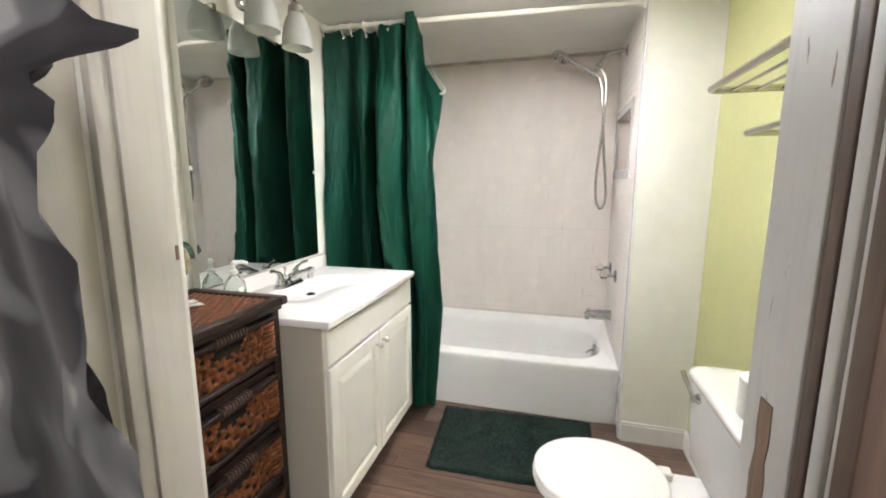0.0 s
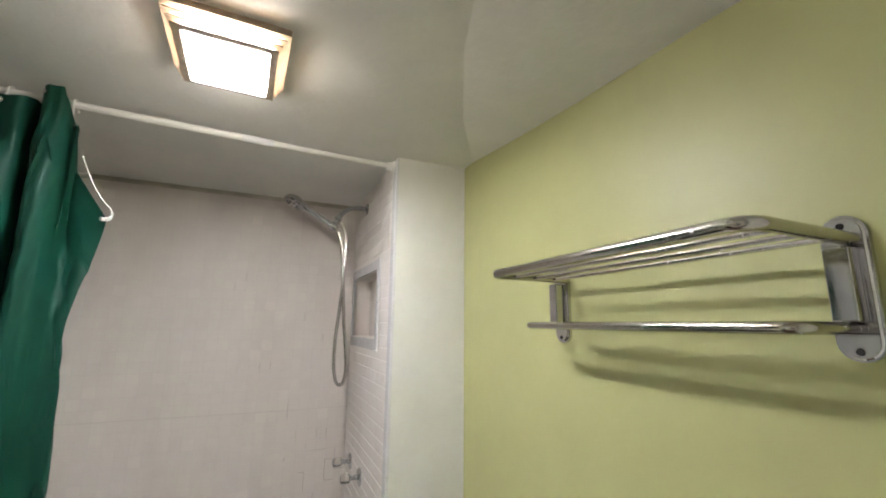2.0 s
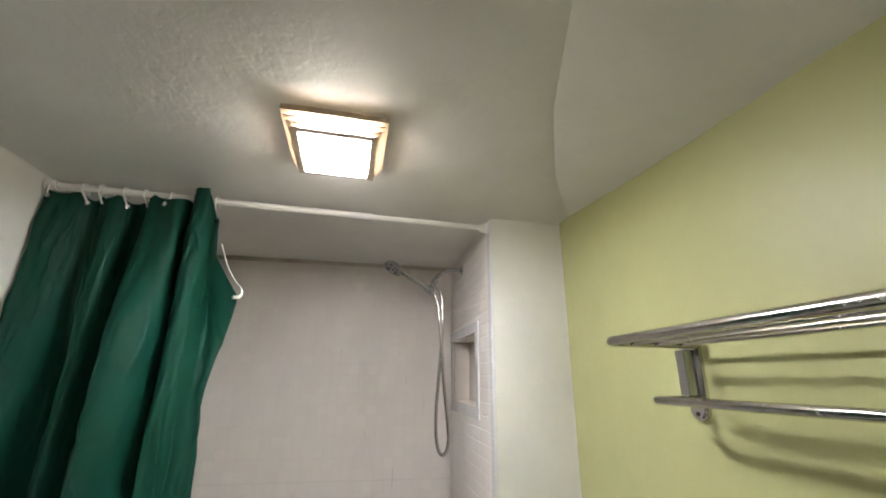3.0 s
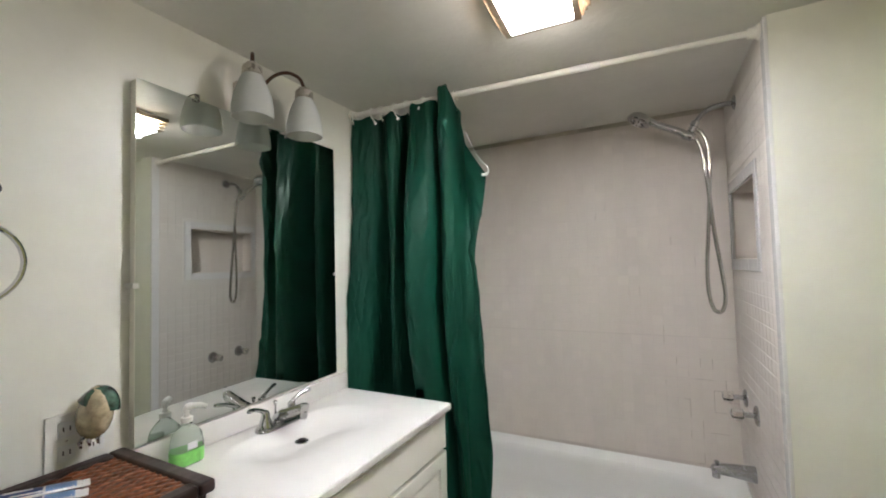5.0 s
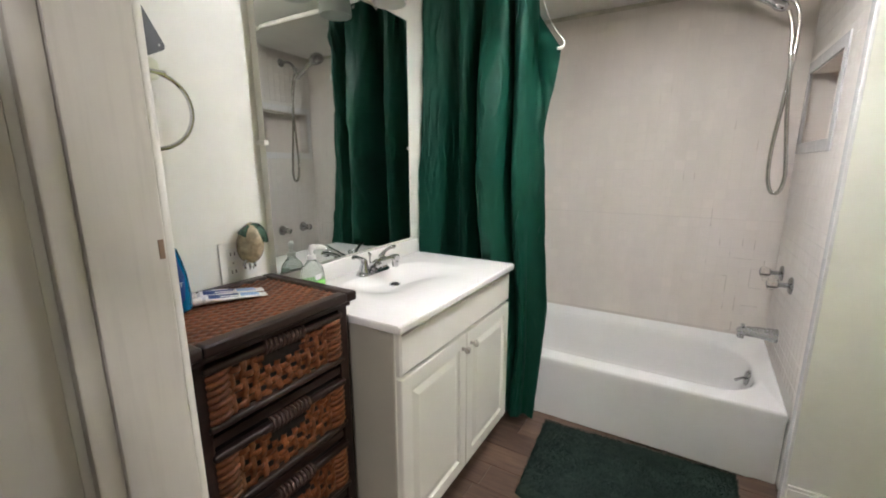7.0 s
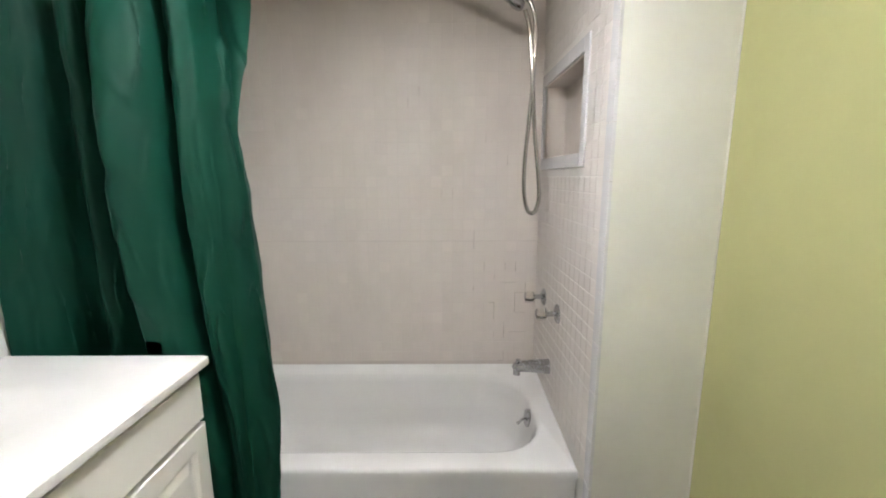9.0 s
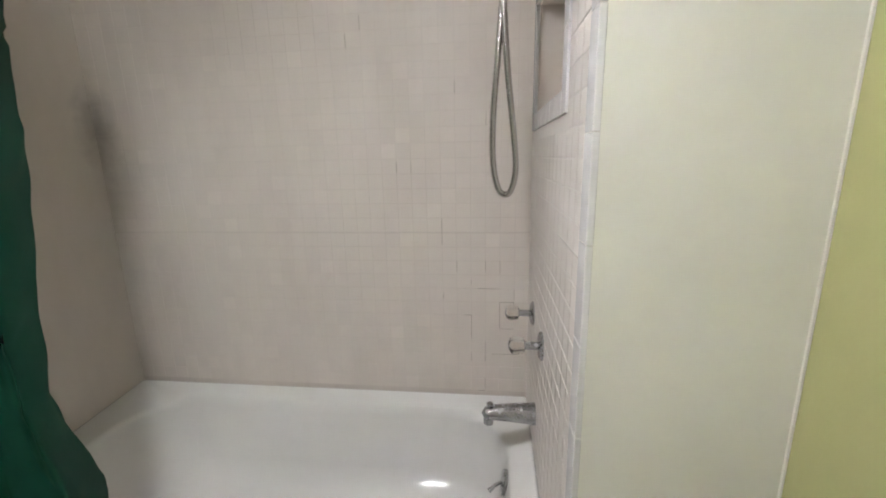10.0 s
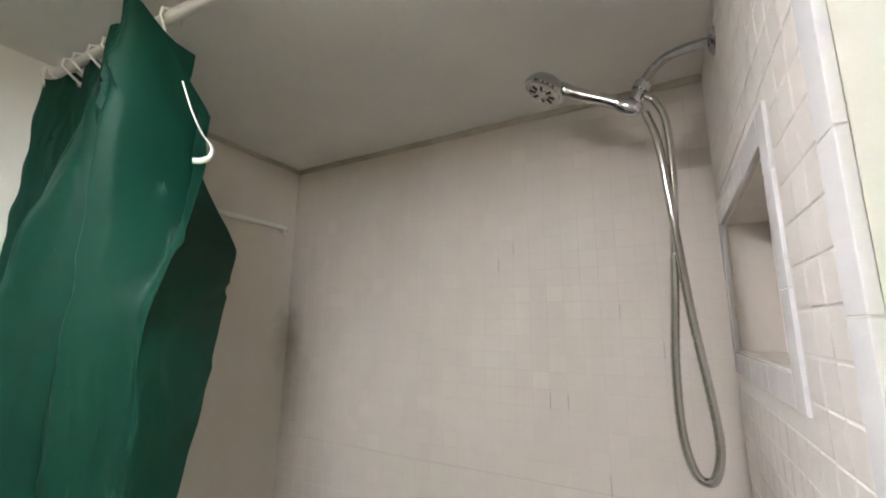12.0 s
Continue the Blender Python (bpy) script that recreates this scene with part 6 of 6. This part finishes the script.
# ---------------------------------------------------------------- towel shelf on the green wall
def towel_shelf():
    s = holder("towel_shelf", (GX, 1.09, 1.34), "polished steel hotel towel shelf with a lower rail", "towel rack")
    ya, yb = 0.80, 1.392
    for y in (ya, yb):
        pts = []
        for k in range(9):
            t = math.pi * k / 8
            pts.append((0.026 * math.cos(t), 1.512 + 0.026 * math.sin(t)))
        for k in range(9):
            t = math.pi + math.pi * k / 8
            pts.append((0.026 * math.cos(t), 1.366 + 0.026 * math.sin(t)))
        bm = outline_slab(bmesh.new(), pts, lambda u, v, d: Vector((d, y + u, v)), GX - 0.014, GX - 0.0005)
        es = [e for e in bm.edges if all(abs(v.co.x - GX + 0.014) < 1e-5 for v in e.verts)]
        bmesh.ops.bevel(bm, geom=es, offset=0.005, segments=3, affect="EDGES")
        pl = part("wall_plate", bm, CHROME, s, "rounded chrome wall plate")
        part("plate_block", B(GX - 0.038, GX - 0.0142, y - 0.015, y + 0.015, 1.392, 1.492, r=0.003), CHROME, pl)
        for z in (1.522, 1.354):
            part("screw", lathe(bmesh.new(), (GX - 0.0142, y, z), (-1, 0, 0), [(0, 0.005), (0.0015, 0.004)], 10), DARKHOLE, pl)
    zt = 1.502
    R = 0.045

    def loop(xo, y0, y1, z, r):
        pts = [(GX - 0.012, y1, z)]
        pts.append((xo + r, y1, z))
        for k in range(1, 8):
            t = radians(90 * k / 7)
            pts.append((xo + r - r * math.sin(t), y1 - r + r * math.cos(t), z))
        for k in range(8):
            t = radians(90 * k / 7)
            pts.append((xo + r - r * math.cos(t), y0 + r - r * math.sin(t), z))
        pts.append((GX - 0.012, y0, z))
        return pts
    part("shelf_frame", tube(bmesh.new(), loop(1.572, ya - 0.012, yb - 0.03, zt, 0.03), 0.0095, 14), STEEL, s)
    for x in (1.63, 1.69, 1.75):
        part("shelf_rod", tube(bmesh.new(), [(x, ya - 0.010, zt - 0.002), (x, yb - 0.032, zt - 0.002)], 0.0048, 10), STEEL, s)
    part("lower_rail", tube(bmesh.new(), loop(1.677, ya, yb - 0.012, 1.384, 0.028), 0.0085, 14), STEEL, s)


towel_shelf()


# ---------------------------------------------------------------- toilet
def toilet():
    yc = 1.222
    t = holder("toilet", (1.5, yc, 0), "white china toilet with closed lid", "toilet")

    def egg(cx, hx0, hx1, hy, z, n=40, dy=0.0):
        """An oval: hx0 towards the front, hx1 towards the wall."""
        out = []
        for k in range(n):
            a2 = 2 * math.pi * k / n
            c, s2 = math.cos(a2), math.sin(a2)
            hx = hx1 if c > 0 else hx0
            out.append(Vector((cx + hx * c, yc + dy + hy * (abs(s2) ** 0.92) * (1 if s2 >= 0 else -1), z)))
        return out
    cx = 1.338
    bowl = [egg(1.42, 0.15, 0.22, 0.115, 0.0), egg(1.42, 0.15, 0.22, 0.115, 0.02), egg(1.43, 0.13, 0.22, 0.10, 0.09), egg(1.41, 0.14, 0.22, 0.105, 0.16), egg(1.38, 0.18, 0.21, 0.130, 0.23), egg(1.355, 0.203, 0.20, 0.158, 0.29), egg(cx, 0.203, 0.20, 0.170, 0.318), egg(cx, 0.198, 0.195, 0.166, 0.326)]
    part("bowl", rings_to_mesh(bmesh.new(), bowl), CERAMIC, t, angle=60)
    part("deck", B(1.50, 1.79, yc - 0.115, yc + 0.115, 0.24, 0.326, r=0.02, seg=3), CERAMIC, t)
    seat = [egg(cx, 0.204, 0.185, 0.174, 0.3275), egg(cx, 0.208, 0.19, 0.178, 0.333), egg(cx, 0.208, 0.19, 0.178, 0.340), egg(cx, 0.202, 0.185, 0.173, 0.345)]
    part("seat", rings_to_mesh(bmesh.new(), seat), SEATMAT, t, angle=60)
    lid = [egg(cx, 0.196, 0.185, 0.167, 0.3465), egg(cx, 0.205, 0.19, 0.176, 0.351), egg(cx, 0.205, 0.19, 0.176, 0.358), egg(cx, 0.198, 0.184, 0.169, 0.3635), egg(cx, 0.181, 0.17, 0.152, 0.366), egg(cx, 0.10, 0.09, 0.09, 0.3675)]
    part("lid", rings_to_mesh(bmesh.new(), lid), SEATMAT, t, angle=60)
    for dy in (-0.07, 0.07):
        part("hinge", B(1.512, 1.552, yc + dy - 0.022, yc + dy + 0.022, 0.3265, 0.356, r=0.008, seg=3), SEATMAT, t, "white plastic seat hinge")
    tank = [rounded_rect(x, yc, hx, hy, 0.03, z, 6) for x, hx, hy, z in ((1.715, 0.070, 0.185, 0.3265), (1.714, 0.080, 0.205, 0.342), (1.712, 0.086, 0.216, 0.45), (1.711, 0.089, 0.222, 0.613))]
    part("tank", rings_to_mesh(bmesh.new(), tank), CERAMIC, t, angle=50)
    lidt = [rounded_rect(1.709, yc, hx, hy, 0.04, z, 7) for hx, hy, z in ((0.090, 0.226, 0.6135), (0.096, 0.233, 0.619), (0.096, 0.233, 0.633), (0.092, 0.229, 0.643), (0.082, 0.219, 0.6485), (0.04, 0.16, 0.650))]
    part("tank_lid", rings_to_mesh(bmesh.new(), lidt), CERAMIC, t, angle=60)
    hy = yc + 0.115
    h = part("flush_base", lathe(bmesh.new(), (1.624, hy, 0.583), (-1, 0, 0), [(-0.006, 0.016), (0.006, 0.016), (0.012, 0.010), (0.018, 0.009)], 18), CHROME, t)
    bm = bmesh.new()
    tube(bm, spline([(1.606, hy - 0.012, 0.581), (1.604, hy + 0.03, 0.596), (1.602, hy + 0.105, 0.622)], 6), [0.009] * 4 + [0.007] * 5 + [0.0085] * 4, 10)
    part("flush_lever", bm, CHROME, h, "chrome flush lever")


toilet()

roll = holder("toilet_roll", (1.699, 1.134, 0.6505), "white toilet paper roll standing on the tank", "toilet paper")
bm = bmesh.new()
lathe(bm, (1.699, 1.134, 0.6510), (0, 0, 1), [(0.0, 0.021), (0.0, 0.056), (0.002, 0.0575), (0.05, 0.058), (0.099, 0.0575), (0.101, 0.056), (0.101, 0.021)], 40, (False, False))
part("paper", bm, PAPER, roll)
part("core", lathe(bmesh.new(), (1.699, 1.134, 0.6510), (0, 0, 1), [(0.0, 0.0208), (0.1, 0.0208), (0.1, 0.019), (0.0, 0.019)], 28, (False, False)), CARD, roll, "brown cardboard core")


# ---------------------------------------------------------------- rug
def rug():
    a, b3, c, d = Vector((0.662, 1.545, 0)), Vector((1.395, 1.560, 0)), Vector((1.385, 2.085, 0)), Vector((0.625, 2.045, 0))
    nu, nv = 110, 80
    bm = bmesh.new()
    g = []
    for j in range(nv + 1):
        row = []
        for i in range(nu + 1):
            u, v = i / nu, j / nv
            p = a.lerp(b3, u).lerp(d.lerp(c, u), v)
            e = min(u, 1 - u, v, 1 - v)
            edge = min(1, e / 0.03)
            wob = 0.006 * noise.noise(p * 30)
            z = 0.004 + edge ** 0.5 * (0.012 + 0.002 * noise.noise(p * 60) + 0.004 * noise.noise(p * 9))
            row.append(bm.verts.new((p.x + wob, p.y + wob, max(0.002, z))))
        g.append(row)
    for r0, r1 in zip(g, g[1:]):
        for i in range(nu):
            bm.faces.new((r0[i], r0[i + 1], r1[i + 1], r1[i]))
    ob = holder("bath_mat", (1.0, 1.8, 0.0), "dark green shaggy bath mat on the floor", "bath mat")
    part("backing", bm, RUGMAT, ob)
    rn = random.Random(9)
    vs, fs = [], []
    for k in range(42000):
        u, v = rn.random(), rn.random()
        p = a.lerp(b3, u).lerp(d.lerp(c, u), v)
        z = 0.012 + 0.006 * noise.noise(p * 9)
        t = rn.uniform(0, 2 * math.pi)
        l = rn.uniform(0.004, 0.010)
        n0 = len(vs)
        w = 0.0016
        dx, dy = math.cos(t), math.sin(t)
        vs += [(p.x - dy * w, p.y + dx * w, z - 0.004), (p.x + dy * w, p.y - dx * w, z - 0.004), (p.x + dx * l + dy * w, p.y + dx * w * 0 + dy * l, z + 0.008 + rn.uniform(0, 0.005)), (p.x - dx * w, p.y - dy * w, z - 0.004)]
        fs += [(n0, n0 + 1, n0 + 2), (n0 + 1, n0 + 3, n0 + 2), (n0 + 3, n0, n0 + 2)]
    me = bpy.data.meshes.new("shag")
    me.from_pydata(vs, [], fs)
    finish(me, RUGMAT)
    pile = new("shag", me)
    pile.parent = ob
    pile.location = -PLACE["bath_mat"]
    tagged(pile, "matted shaggy pile", kind="stuff")


rug()


# ---------------------------------------------------------------- clothes in the hall
def hung_clothes():
    g = holder("hanging_garment", (0.68, 0.24, 0.5), "grey camouflage garment hanging from the open door", "garment")
    right = [(0.50, 0.80), (0.90, 0.81), (0.98, 0.832), (1.025, 0.843), (1.050, 0.81), (1.072, 0.792), (1.117, 0.804), (1.182, 0.804), (1.216, 0.776), (1.263, 0.781), (1.286, 0.807), (1.298, 0.808), (1.312, 0.784),
             (1.318, 0.786), (1.326, 0.826), (1.334, 0.870), (1.345, 0.871), (1.352, 0.84), (1.38, 0.80), (1.45, 0.77), (1.52, 0.70), (1.60, 0.66)]
    nu, nv = 70, 160

    def layer(name, y0, bulge, seed, mat, short):
        bm = bmesh.new()
        grid = []
        for j in range(nv + 1):
            z = 0.50 + (1.60 - 0.50) * j / nv
            xr = lerp_table(right, z) - short
            row = []
            for i in range(nu + 1):
                u = i / nu
                x = 0.570 + (xr - 0.570) * u
                lip = math.exp(-((z - 1.335) / 0.02) ** 2) + 0.7 * math.exp(-((z - 1.292) / 0.015) ** 2) + 0.5 * math.exp(-((z - 1.02) / 0.03) ** 2)
                y = y0 + bulge * (0.022 * math.sin(14 * x + 5 * z) + 0.026 * noise.noise(Vector((x * 12, z * 3.5, seed))) + 0.006 * noise.noise(Vector((x * 24, z * 10, seed + 3))) - 0.02 * lip * (0.4 + 0.6 * u))
                row.append(bm.verts.new((x, y, z - 0.02 * (1 - u) * math.sin(6 * z))))
            grid.append(row)
        for a2, b3 in zip(grid, grid[1:]):
            for i in range(nu):
                bm.faces.new((a2[i], a2[i + 1], b3[i + 1], b3[i]))
        bmesh.ops.solidify(bm, geom=list(bm.faces), thickness=0.004)
        part(name, bm, mat, g, angle=80)
    layer("front_cloth", 0.235, 0.6, 0.5, CAMO, -0.012)
    layer("back_cloth", 0.285, 0.6, 4.5, CAMO, 0.125)
    part("hanger", tube(bmesh.new(), spline([(0.565, 0.255, 1.555), (0.62, 0.255, 1.60), (0.66, 0.255, 1.615), (0.70, 0.255, 1.60), (0.75, 0.255, 1.50)], 5), 0.004, 8), NICKEL, g)
    part("hook", tube(bmesh.new(), spline([(0.5605, 0.255, 1.69), (0.60, 0.255, 1.685), (0.645, 0.255, 1.67), (0.66, 0.255, 1.64), (0.66, 0.255, 1.615)], 5), 0.004, 8), NICKEL, g)


hung_clothes()


# ---------------------------------------------------------------- tiles, piece by piece
for me, near, far in SIDE:
    pieces("tile", me, near, wall_pier)
    joined("tiles_outer", me, far, TILE_SIDE, wall_pier, "glazed beige wall tiles")
for me, near, far in BACK:
    pieces("tile", me, near, wall_back)
    joined("tiles_outer", me, far, TILE_BACK, wall_back, "overpainted beige wall tiles")
